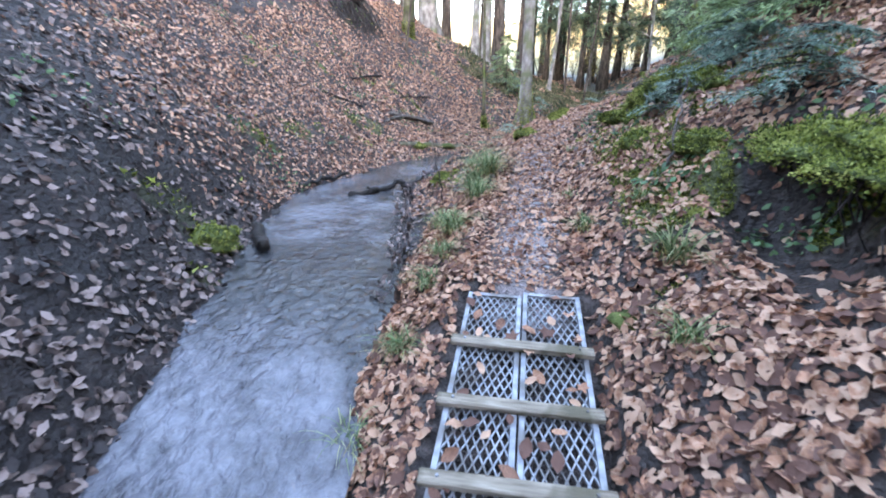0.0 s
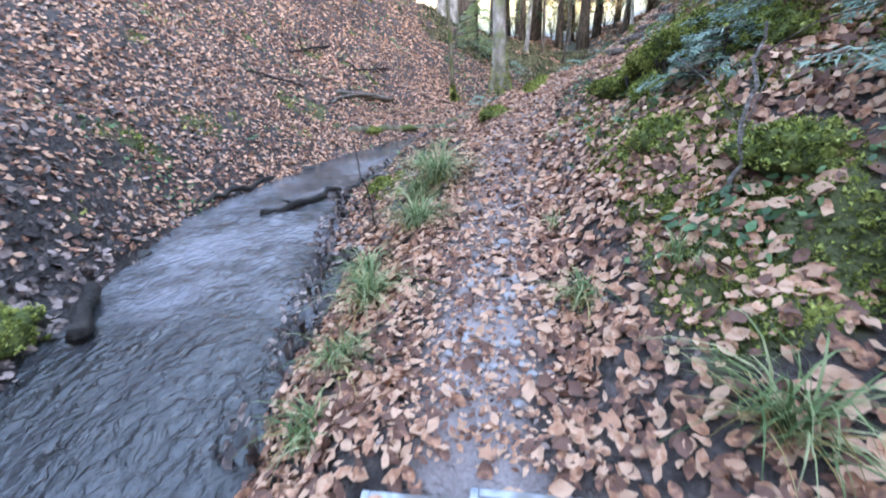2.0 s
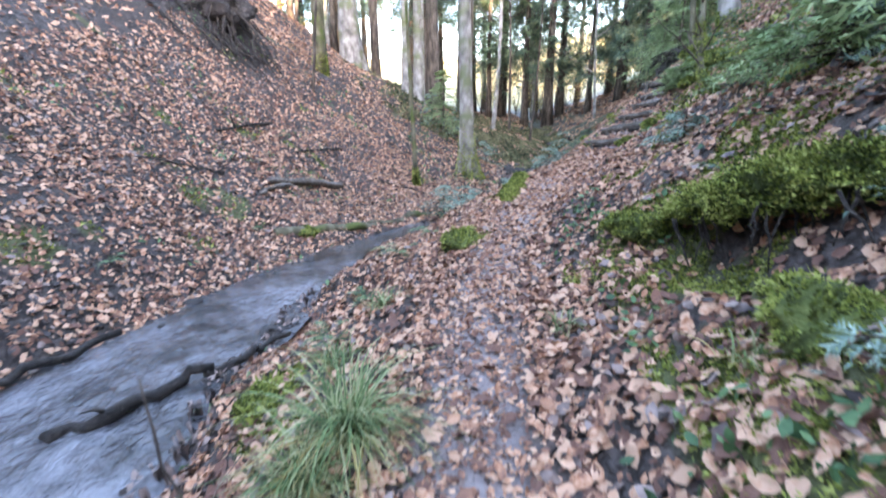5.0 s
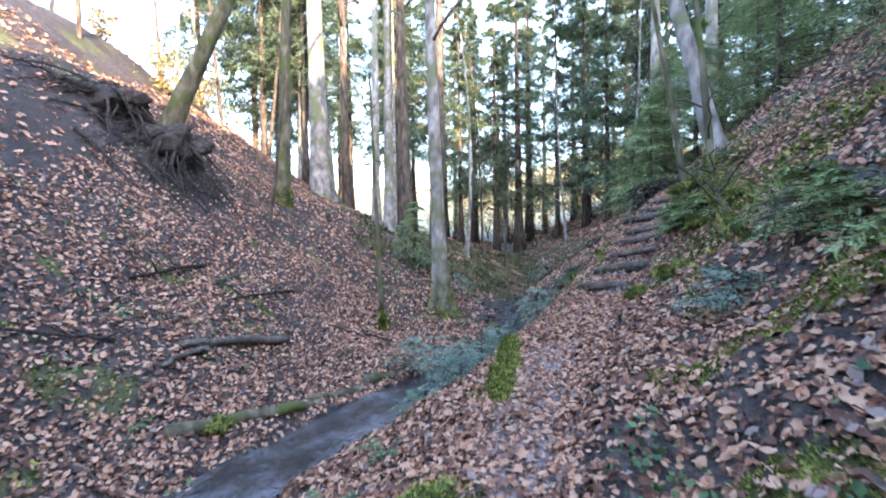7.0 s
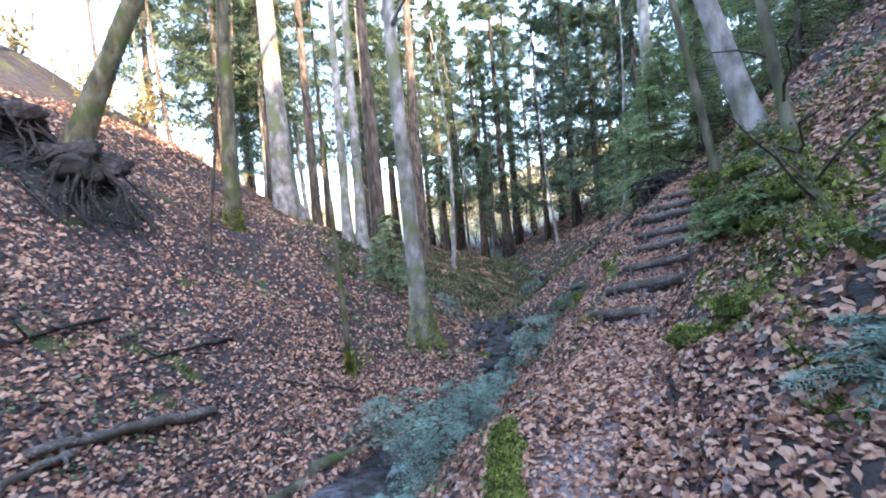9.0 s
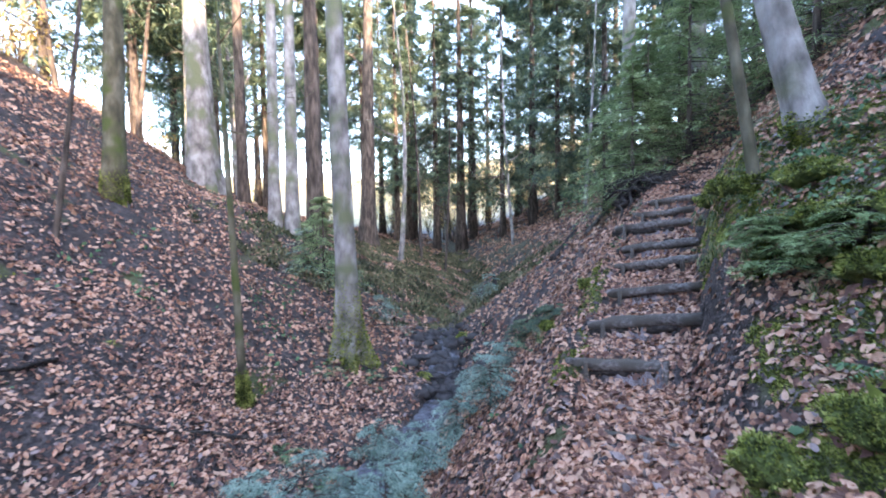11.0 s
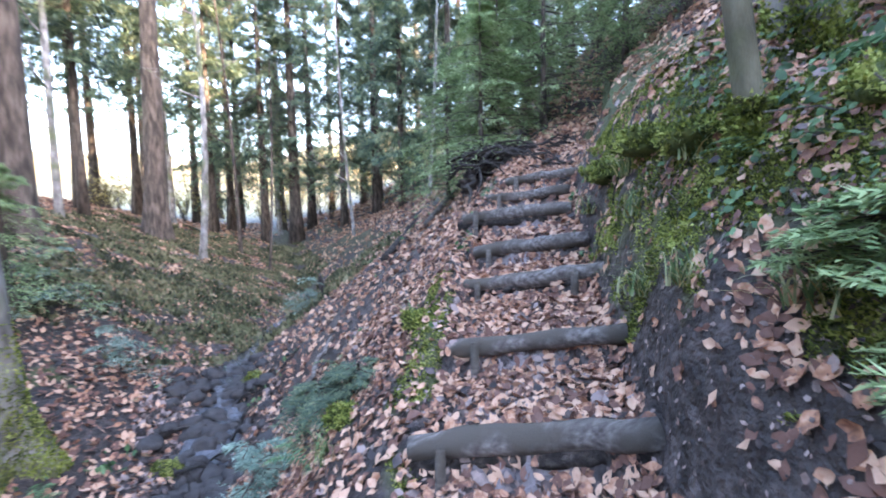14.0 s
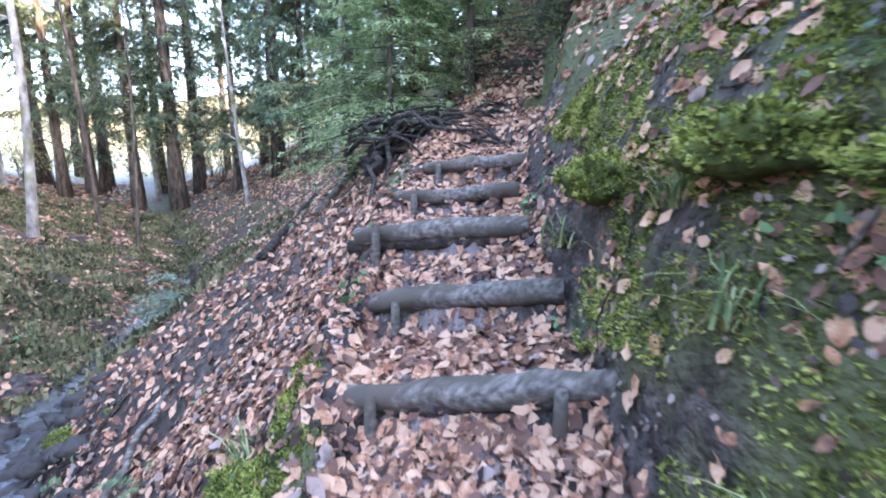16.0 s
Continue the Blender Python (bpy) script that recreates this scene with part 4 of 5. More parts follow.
def cover_masks(x, y):
    """Where moss grows (0 to 1) and how thick the fallen leaves lie (0 to 1)."""
    pl, pr, bk = rail(PATH_L, y)[0], rail(PATH_R, y)[0], rail(BANK_R, y)[0]
    fl = rail(FOOT_L, y)[0]
    d = (x - pr) / np.maximum(bk - pr, 0.2)
    n1 = wave(x * 1.6, y * 1.6, 21) + 0.5 * wave(x * 4.2, y * 4.2, 22)
    lower = (y > 2.2) * (y < 8.0) * (d > 0.35) * (d < 2.6) * (n1 > 0.22)
    stairs = (y > 9.6) * (y < 15.5) * (d > 0.40 - 0.3 * wall_noise(x, y, 67)) * (d > 0.1) * (d < 2.6) * (wall_noise(x, y, 61) > -0.6)
    rest = (d > 0.6) * (n1 > 0.55)
    left_strip = (y > 10.9) * (y < 15.5) * (x < pl) * (x > pl - 0.3) * (n1 > 0.05)
    slope_left = (x < fl) * (n1 > 0.78)
    far_bank = (y > 18.6) * (y < 44) * (x < rail(PATH_L, y)[0] - 0.6) * (x > -3.2 + 0.6 * n1) * (n1 > -0.25)
    tuft = np.zeros_like(x)
    for cx, cy, r in ((0.05, 7.2, 0.25), (-1.0, 5.5, 0.2), (-0.85, 5.2, 0.14), (0.42, 8.35, 0.13), (0.52, 8.6, 0.13), (0.62, 8.85, 0.13), (0.7, 9.1, 0.13), (0.78, 9.35, 0.12), (-2.75, 3.2, 0.25), (-2.4, 2.6, 0.15), (2.4, 10.1, 0.2), (2.55, 9.9, 0.22), (0.95, 3.7, 0.33), (1.12, 3.3, 0.3), (1.0, 4.1, 0.28), (1.25, 4.6, 0.3), (1.05, 4.85, 0.2), (1.08, 2.9, 0.26), (1.3, 6.5, 0.3), (0.95, 6.2, 0.2)):
        tuft = np.maximum(tuft, np.hypot(x - cx, y - cy) < r * (1 + 0.3 * n1))
    moss = np.clip(lower + stairs + rest + left_strip + slope_left + far_bank + tuft, 0, 1)
    gx, gy = slope(x, y)
    steep = np.hypot(gx, gy)
    bed = height(x, y, LBED)
    path = height(x, y, LPATH)
    n2 = wave(x * 1.1, y * 1.1, 31) + 0.5 * wave(x * 3.3, y * 3.3, 32)
    leaf = np.clip(0.85 + 0.4 * n2, 0.15, 1)
    clump = wave(x * 2.6, y * 2.6, 33) + 0.4 * wave(x * 6, y * 6, 34) > 0.25
    leaf *= np.where(moss > 0, np.where(clump, 0.9, np.where(y > 9.6, 0.3, 0.6)), 1) * np.where(bed > 0.02, 0.02, 1)
    leaf = leaf * np.where((x > -0.33) & (x < 0.47) & (y < 2.44), 0.0, 1.0)
    worn = (path > 0.72) * (y > 2.3) * (y < 9.5)
    leaf *= np.where(worn, 0.22, 1)
    for hx, hy, rx, ry in ((1.45, 2.4, 0.32, 0.95), (1.3, 5.6, 0.18, 0.55), (-6.3, 14.5, 1.4, 0.9)):  # bare earth under the overhangs
        leaf *= 1 - 0.95 * np.exp(-((x - hx) / rx) ** 4 - ((y - hy) / ry) ** 4)
    leaf *= np.clip(1.9 - 0.75 * steep, np.where(moss > 0, 0.6, np.where((y > 9.6) & (y < 15.5) & (d > 0.45), 0.4, 0.18)), 1)
    return moss, leaf, steep, bed


def dryness(x, y):
    """0 on the damp bank by the walkway, 1 elsewhere."""
    d = np.clip((y - 3.6 + 1.3 * wave(x * 0.8, y * 0.8, 51)) / 2.4, 0, 1)
    d = np.minimum(d, 1 - np.exp(-((x + 6.3) / 1.3) ** 4 - ((y - 14.5) / 0.9) ** 4))
    return np.where(x < -1.0, d, 1.0)


def leaf_shape(kind, curl, turn=0):
    """A small leaf as points and triangles: 0 oval, 1 oval folded, 2 lobed."""
    if kind == 3:
        v = [(0, -0.5, 0), (0.27, -0.1, 0), (0.16, 0.28, 0), (0, 0.5, 0), (-0.2, 0.22, 0), (-0.27, -0.12, 0)]
        t = [(0, 1, 5), (1, 2, 4), (1, 4, 5), (2, 3, 4)]
    elif kind < 2:
        v = [(0, -0.5, 0), (0.20, -0.28, 0), (0.29, 0.0, 0), (0.19, 0.28, 0), (0, 0.5, 0), (-0.19, 0.28, 0), (-0.29, 0.0, 0), (-0.20, -0.28, 0), (0, -0.2, 0), (0, 0.2, 0)]
        t = [(0, 1, 8), (1, 2, 8), (2, 9, 8), (2, 3, 9), (3, 4, 9), (0, 8, 7), (7, 8, 6), (6, 8, 9), (6, 9, 5), (5, 9, 4)]
    else:
        v = [(0, 0, 0)]
        for i, r in enumerate((0.30, 0.33, 0.44, 0.30, 0.55, 0.31, 0.62, 0.29, 0.53, 0.32, 0.46, 0.35)):
            a = -math.pi / 2 + 2 * math.pi * i / 12
            v.append((r * math.cos(a), r * math.sin(a), 0))
        t = [(0, i + 1, (i + 1) % 12 + 1) for i in range(12)]
    v = np.array(v, float)
    v[:, 2] = curl * (2.2 * v[:, 0] ** 2 + 0.9 * v[:, 1] ** 2) + (0.35 * np.abs(v[:, 0]) if kind == 1 else 0)
    if kind == 3:
        v[:, 2] *= 1.4
    v[:, 0] *= 1 + 0.22 * math.sin(turn * 2.1)
    v[:, 0] += 0.12 * math.sin(turn * 3.3) * (0.25 - v[:, 1] ** 2)
    v[:, 2] += 0.09 * np.sin(9 * v[:, 0] + 7 * v[:, 1] + turn)
    return v, np.array(t)


def frames_on(x, y, z, gx, gy, size, gen, tilt):
    """Turned axes for pieces that lie on the ground."""
    n = len(x)
    nor = np.stack([-gx, -gy, np.ones(n)], 1) + gen.normal(0, tilt, (n, 3))
    nor /= np.linalg.norm(nor, axis=1)[:, None]
    a = gen.normal(0, 1, (n, 3))
    a -= nor * (a * nor).sum(1)[:, None]
    a /= np.linalg.norm(a, axis=1)[:, None]
    b = np.cross(nor, a)
    return np.stack([x, y, z], 1), a * size[:, None], b * size[:, None], nor * size[:, None]


def spread_leaves(boxes, gen, tilt=0.55, keep=None, shapes=(0, 1, 3, 0, 1, 3)):
    V, T, base = [], [], 0
    for x0, x1, y0, y1, dens, smin, smax in boxes:
        n = int((x1 - x0) * (y1 - y0) * dens)
        x, y = gen.uniform(x0, x1, n), gen.uniform(y0, y1, n)
        ok = gen.random(n) < (keep(x, y) if keep else cover_masks(x, y)[1])
        x, y = x[ok], y[ok]
        gx, gy = slope(x, y)
        z = height(x, y)
        pick = gen.integers(0, len(shapes) * 2, len(x))
        for k in range(len(shapes) * 2):
            m = pick == k
            size = gen.uniform(smin, smax, m.sum()) * (1.15 if shapes[k % len(shapes)] == 2 else 1)
            o, a, b, c = frames_on(x[m], y[m], z[m] + gen.uniform(0.006, 0.03, m.sum()), gx[m], gy[m], size, gen, tilt)
            lv, lt = leaf_shape(shapes[k % len(shapes)], 0.75 if k < len(shapes) else -0.6, k)
            p = o[:, None] + lv[None, :, :1] * a[:, None] + lv[None, :, 1:2] * b[:, None] + lv[None, :, 2:] * c[:, None]
            V.append(p.reshape(-1, 3))
            T.append((lt[None] + (np.arange(len(o)) * len(lv))[:, None, None]).reshape(-1, 3) + base)
            base += len(o) * len(lv)
    return np.concatenate(V), np.concatenate(T)


tint = ground.data.attributes.new("moss", "FLOAT", "POINT")
tint.data.foreach_set("value", (cover_masks(LX.ravel(), LY.ravel())[0] * np.where(LY.ravel() > 18, 0.35, 0.6)).astype(np.float32))

tint = ground.data.attributes.new("meadow", "FLOAT", "POINT")
tint.data.foreach_set("value", np.clip((LY.ravel() - 52 + 4 * wave(LX.ravel() * 0.1, LY.ravel() * 0.1, 62)) / 8, 0, 1).astype(np.float32))
tint = ground.data.attributes.new("trodden", "FLOAT", "POINT")
tint.data.foreach_set("value", (np.clip((LPATH.ravel() - 0.62) * 2.6 + 0.3 * wave(LX.ravel() * 3, LY.ravel() * 3, 61), 0, 1) * (LY.ravel() > 2.2) * (LY.ravel() < 15)).astype(np.float32))

tint = ground.data.attributes.new("damp", "FLOAT", "POINT")
tint.data.foreach_set("value", (0.85 * np.clip((1 - dryness(LX.ravel(), LY.ravel())) * (0.75 + 0.5 * wave(LX.ravel() * 2, LY.ravel() * 2, 63)), 0, 1)).astype(np.float32))

gen = np.random.default_rng(11)
dry = lambda x, y: cover_masks(x, y)[1] * dryness(x, y)
v, t = spread_leaves([(-0.9, 2.4, 0.6, 4.5, 1900, 0.04, 0.088), (-1.6, 2.6, 4.5, 9.5, 1350, 0.04, 0.082), (0.9, 5.4, 9.5, 15.0, 1200, 0.045, 0.08)], gen, tilt=0.42, keep=dry)
tagged(soup("leaf_litter", v, t, LEAF), "pinkish brown fallen leaves covering the path", "leaves", kind="stuff")
v, t = spread_leaves([(-3.2, 0.9, 9.5, 15.5, 800, 0.05, 0.095), (0.9, 6.2, 15.0, 15.5, 700, 0.06, 0.10), (5.4, 7.2, 9.5, 16.2, 520, 0.06, 0.10), (-6.2, -1.6, 1.5, 9.5, 820, 0.045, 0.09), (-6.4, -3.2, 9.5, 15.5, 560, 0.06, 0.11),
                      (2.4, 7.0, 0.0, 4.5, 420, 0.06, 0.11), (2.6, 7.0, 4.5, 9.5, 420, 0.06, 0.11), (-9, 7, 15.5, 24, 240, 0.08, 0.13), (-13, -6.3, 4, 15.5, 110, 0.09, 0.15), (-10, 14, 24, 36, 75, 0.14, 0.2), (-12, 18, 36, 52, 26, 0.22, 0.34), (7, 13, 2, 24, 50, 0.12, 0.18), (6.0, 8.6, 14.4, 17.2, 600, 0.06, 0.10), (-1.6, 3.6, -3, 0, 150, 0.08, 0.13)], gen, keep=dry, shapes=(3, 3))
tagged(soup("slope_leaf_litter", v, t, LEAF), "pinkish brown fallen leaves covering the wooded slopes", "leaves", kind="stuff")
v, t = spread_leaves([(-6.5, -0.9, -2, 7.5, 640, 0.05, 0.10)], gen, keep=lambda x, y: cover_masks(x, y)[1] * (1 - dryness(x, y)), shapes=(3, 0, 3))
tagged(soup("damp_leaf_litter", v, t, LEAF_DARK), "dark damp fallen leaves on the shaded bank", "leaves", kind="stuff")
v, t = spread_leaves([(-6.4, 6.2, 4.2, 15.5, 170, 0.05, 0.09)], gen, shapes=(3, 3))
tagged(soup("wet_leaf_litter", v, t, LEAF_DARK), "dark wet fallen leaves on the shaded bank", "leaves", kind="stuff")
v, t = spread_leaves([(-3.4, -0.5, 0.0, 10, 260, 0.04, 0.08), (0, 2.6, 12, 19, 260, 0.05, 0.09)], gen, keep=lambda x, y: 1.0 * (height(x, y, LBED) > 0.02) * (height(x, y, LBED) < 0.2))
v2, t2 = spread_leaves([(-2.0, -0.5, 2.6, 7.5, 520, 0.03, 0.08)], gen, tilt=0.6, shapes=(3, 3), keep=lambda x, y: 1.0 * (np.abs(x - rail(WATER_R, y)[0] + 0.06) < 0.10 + 0.08 * wave(x * 3, y * 3, 85)))
v2[:, 2] += 0.12 * (v2[:, 2] < -0.2)
v, t = np.concatenate([v, v2]), np.concatenate([t, t2 + len(v)])
tagged(soup("sodden_leaves", v, t, LEAF_DARK), "sodden dark leaves along the brook's edges", "leaves", kind="stuff")


def on_treads(x, y):
    return 1.0 * (x > rail(PATH_L, y)[0]) * (x < rail(PATH_R, y)[0] + 0.05) * (0.75 + 0.5 * wave(x * 3, y * 3, 81))


v, t = spread_leaves([(1.0, 6.2, 9.8, 15.5, 900, 0.05, 0.09)], gen, tilt=0.3, keep=on_treads, shapes=(0, 1, 3, 1))
tagged(soup("tread_leaf_litter", v, t, LEAF), "pinkish brown fallen leaves heaped on the log steps", "leaves", kind="stuff")


def on_wall(x, y):
    s = np.sqrt(1 + cover_masks(x, y)[2] ** 2)
    d = (x - rail(PATH_R, y)[0]) / np.maximum(rail(BANK_R, y)[0] - rail(PATH_R, y)[0], 0.2)
    n = wall_noise(x, y, 65)
    return np.clip((n - 0.05) * 1.6, 0.05, 0.8) * np.minimum(1, s / 3) * (d > 0.3)


v, t = spread_leaves([(2.6, 5.2, 9.6, 15.2, 1500, 0.035, 0.068)], gen, tilt=0.45, keep=on_wall, shapes=(0, 1, 3))
tagged(soup("bank_leaf_litter", v, t, LEAF), "brown fallen leaves caught on the mossy bank", "leaves", kind="stuff")

v, t = spread_leaves([(-0.5, 0.9, 2.5, 6.0, 1500, 0.02, 0.045), (-0.5, 2.4, 6.0, 10.6, 1500, 0.025, 0.055)], gen, tilt=0.25, keep=lambda x, y: 1.0 * (height(x, y, LPATH) > 0.3), shapes=(3, 3))
tagged(soup("leaf_crumbs", v, t, LEAF), "small brown leaf crumbs trodden into the path", "leaves", kind="stuff")
v, t = spread_leaves([(-0.4, 0.8, 2.5, 6.0, 260, 0.02, 0.045), (2.6, 4.7, 9.7, 14.2, 1700, 0.012, 0.034), (0.9, 2.6, 15.2, 18.6, 500, 0.06, 0.12)], gen, tilt=0.5, keep=lambda x, y: 0.8 + 0 * x, shapes=(3, 3))
tagged(soup("dark_leaf_crumbs", v, t, LEAF_DARK), "small dark leaf crumbs trodden into the mud", "leaves", kind="stuff")


def build_moss():
    gen = np.random.default_rng(5)
    V, T, base = [], [], 0
    for x0, x1, y0, y1, dens, size, per in ((-1.2, 2.6, 2.0, 9.5, 11500, 0.017, 4), (2.0, 5.2, 9.6, 14.5, 25000, 0.0125, 4), (-6, -0.9, 0, 15, 500, 0.045, 2), (2.6, 7, 2, 10, 700, 0.06, 2)):
        n = int((x1 - x0) * (y1 - y0) * dens)
        x, y = gen.uniform(x0, x1, n), gen.uniform(y0, y1, n)
        mask = cover_masks(x, y)
        tufty = 0.4 + 0.6 * (wave(x * 8.5, y * 8.5, 71) + 0.6 * wave(x * 17, y * 17, 72) > -0.15)
        ok = gen.random(n) < tufty * mask[0] * np.minimum(1, np.sqrt(1 + mask[2] ** 2) / 2.4)
        x, y = x[ok], y[ok]
        gx, gy = slope(x, y)
        nor = np.stack([-gx, -gy, np.ones(len(x))], 1)
        nor /= np.linalg.norm(nor, axis=1)[:, None]
        v, t = moss_fuzz(np.stack([x, y, height(x, y)], 1), nor, gen, size, per)
        V.append(v)
        T.append(t + base)
        base += len(v)
    n = 60000
    x, y = gen.uniform(-4, 6, n), gen.uniform(18.5, 38, n)
    ok = gen.random(n) < cover_masks(x, y)[0]
    x, y = x[ok], y[ok]
    v, t = moss_fuzz(np.stack([x, y, height(x, y)], 1), np.tile([0, 0, 1.0], (len(x), 1)), gen, 0.085, 2)
    tagged(soup("low_undergrowth", v, t, OLIVE), "low olive moss and withered grass on the far banks", "undergrowth", kind="stuff")
    return tagged(soup("moss_carpet", np.concatenate(V), np.concatenate(T), MOSS), "bright green cushion moss on the banks", "moss", kind="stuff")


build_moss()


def build_greens():
    """Ivy, bramble and seedling leaves that stand a little above the litter."""
    gen = np.random.default_rng(9)

    def keep(x, y):
        n = wave(x * 1.3, y * 1.3, 41) + 0.6 * wave(x * 3.7, y * 3.7, 42)
        return np.clip((n - 0.35) * 1.6, 0, 1) * (height(x, y, LBED) < 0.02) * (height(x, y, LPATH) < 0.35)
    v, t = spread_leaves([(-6.5, -1.2, 0, 15, 130, 0.03, 0.075), (0.6, 5.5, 2, 15.5, 260, 0.03, 0.07), (-4, 7, 15, 24, 60, 0.06, 0.11), (3.0, 5.2, 9.8, 14.5, 650, 0.02, 0.05), (0.8, 2.4, 2.2, 8.5, 420, 0.03, 0.06)], gen, tilt=0.7, keep=keep, shapes=(3, 3, 0))
    v[:, 2] += 0.04
    tagged(soup("ivy_and_bramble", v, t, GREEN), "small green ivy and bramble leaves among litter", "plants", kind="stuff")


build_greens()


def sedge(x, y, tall, blades, seed, group="sedge tufts"):
    """A tuft of arching blades: green ones, and withered straw-coloured ones lower down."""
    r = random.Random(seed)
    thing = tagged(new("sedge_tuft"), "arching green sedge tuft with withered straw blades beside the path", "grass", group)
    thing.location = (x, y, ground_z(x, y))
    for name, share, mat, low in (("foliage", 1.15, GRASS, 1.0), ("dry_foliage", 0.45, STRAW, 0.55)):
        V, F = [], []
        for _ in range(int(blades * share)):
            a, ln = r.uniform(0, 6.283), tall * r.uniform(0.55, 1.25)
            w = r.uniform(0.003, 0.0065)
            o = Vector((r.gauss(0, 0.035), r.gauss(0, 0.035), -0.02))
            d = Vector((math.cos(a), math.sin(a), 0))
            s = Vector((-d.y, d.x, 0))
            out, rise = r.uniform(0.3, 0.95) * ln, r.uniform(0.45, 0.85) * ln * low
            k0 = len(V)
            for i in range(6):
                t = i / 5
                q = o + d * (out * t ** 1.3) + Vector((0, 0, rise * (1.9 * t - 1.45 * t * t)))
                ww = w * (1 - t * 0.9)
                V += [q - s * ww, q + s * ww]
            F += [(k0 + 2 * i, k0 + 2 * i + 1, k0 + 2 * i + 3, k0 + 2 * i + 2) for i in range(5)]
        mesh_object(name, V, F, mat, thing)
    return thing


for i, (x, y, h, b) in enumerate([(-0.43, 4.25, 0.30, 110), (-0.53, 3.42, 0.30, 90), (0.53, 3.28, 0.26, 70), (0.48, 3.99, 0.17, 40), (-0.52, 4.8, 0.34, 120), (-0.38, 4.95, 0.42, 150), (0.92, 2.48, 0.42, 70), (0.78, 1.74, 0.26, 50),
                                  (0.61, 5.6, 0.2, 40), (-0.6, 2.7, 0.2, 50), (-0.55, 3.0, 0.22, 50), (-0.62, 2.0, 0.18, 50), (-0.72, 3.9, 0.26, 60), (-0.62, 5.5, 0.22, 50), (-0.5, 6.2, 0.22, 50), (0.85, 3.1, 0.22, 40), (-0.75, 1.5, 0.2, 40), (0.3, 9.9, 0.2, 40), (1.0, 4.8, 0.16, 30), (3.45, 11.3, 0.3, 40), (3.6, 11.75, 0.3, 40), (3.75, 12.05, 0.28, 36), (3.95, 12.25, 0.3, 40), (3.35, 10.9, 0.28, 40), (4.2, 12.5, 0.28, 36), (3.2, 10.6, 0.25, 36), (3.9, 11.9, 0.3, 36), (2.45, 13.0, 0.25, 36), (3.2, 13.5, 0.25, 36), (4.5, 13.1, 0.28, 36)]):
    near = x < 0 and y < 6.5
    sedge(x, y, h * (1.3 if near else 1.0), b * (1.5 if near else 1.0), 300 + i)


def fern(x, y, fronds, ln, seed, mat=GREEN):
    r = random.Random(seed)
    thing = tagged(new("fern"), "green fern with spreading fronds on the bank", "fern", "ferns")
    thing.location = (x, y, ground_z(x, y))
    for k in range(fronds):
        a = 6.283 * k / fronds + r.uniform(-0.4, 0.4)
        d, s = Vector((math.cos(a), math.sin(a), 0)), Vector((-math.sin(a), math.cos(a), 0))
        L = ln * r.uniform(0.7, 1.2)
        V, F = [], []
        for i in range(15):
            t = i / 14
            q = d * (L * t) + Vector((0, 0, L * (0.75 * t - 0.72 * t * t)))
            w = L * 0.20 * math.sin(math.pi * min(1, t * 0.9 + 0.12)) + 0.004
            for sg in (-1, 1):
                o = len(V)
                tip = q + s * (sg * w) + d * (w * 0.45) + Vector((0, 0, -w * 0.2))
                V += [q, q + d * (L / 15 * 0.8), tip]
                F.append((o, o + 1, o + 2) if sg > 0 else (o, o + 2, o + 1))
        mesh_object("frond", V, F, mat, thing)
    return thing


for i, (x, y, n, l) in enumerate([(3.55, 10.95, 7, 0.35), (3.9, 11.2, 6, 0.32), (3.3, 10.6, 6, 0.3), (4.3, 11.3, 7, 0.4), (-3.0, 9.2, 5, 0.25), (-4.0, 12.6, 6, 0.3), (-0.35, 15.5, 7, 0.38), (0.35, 15.6, 7, 0.34), (-0.6, 13.4, 6, 0.35), (-0.1, 13.0, 6, 0.34), (3.0, 8.5, 6, 0.3), (1.7, 6.3, 6, 0.3), (2.1, 6.0, 5, 0.3), (2.9, 14.6, 5, 0.3), (-3.4, 7.2, 5, 0.22), (2.4, 13.3, 6, 0.3), (3.75, 11.55, 6, 0.3), (4.05, 12.0, 6, 0.3), (3.6, 10.5, 7, 0.34), (4.6, 12.5, 6, 0.32), (2.9, 9.9, 6, 0.3), (1.3, 3.4, 5, 0.22), (1.25, 4.4, 5, 0.22), (-0.95, 6.3, 6, 0.24), (-0.8, 6.9, 6, 0.26), (-0.6, 7.5, 6, 0.28), (-0.35, 8.2, 6, 0.28), (-0.15, 8.9, 6, 0.3), (-0.75, 5.9, 5, 0.2)]):
    fern(x, y, n, l, 400 + i)

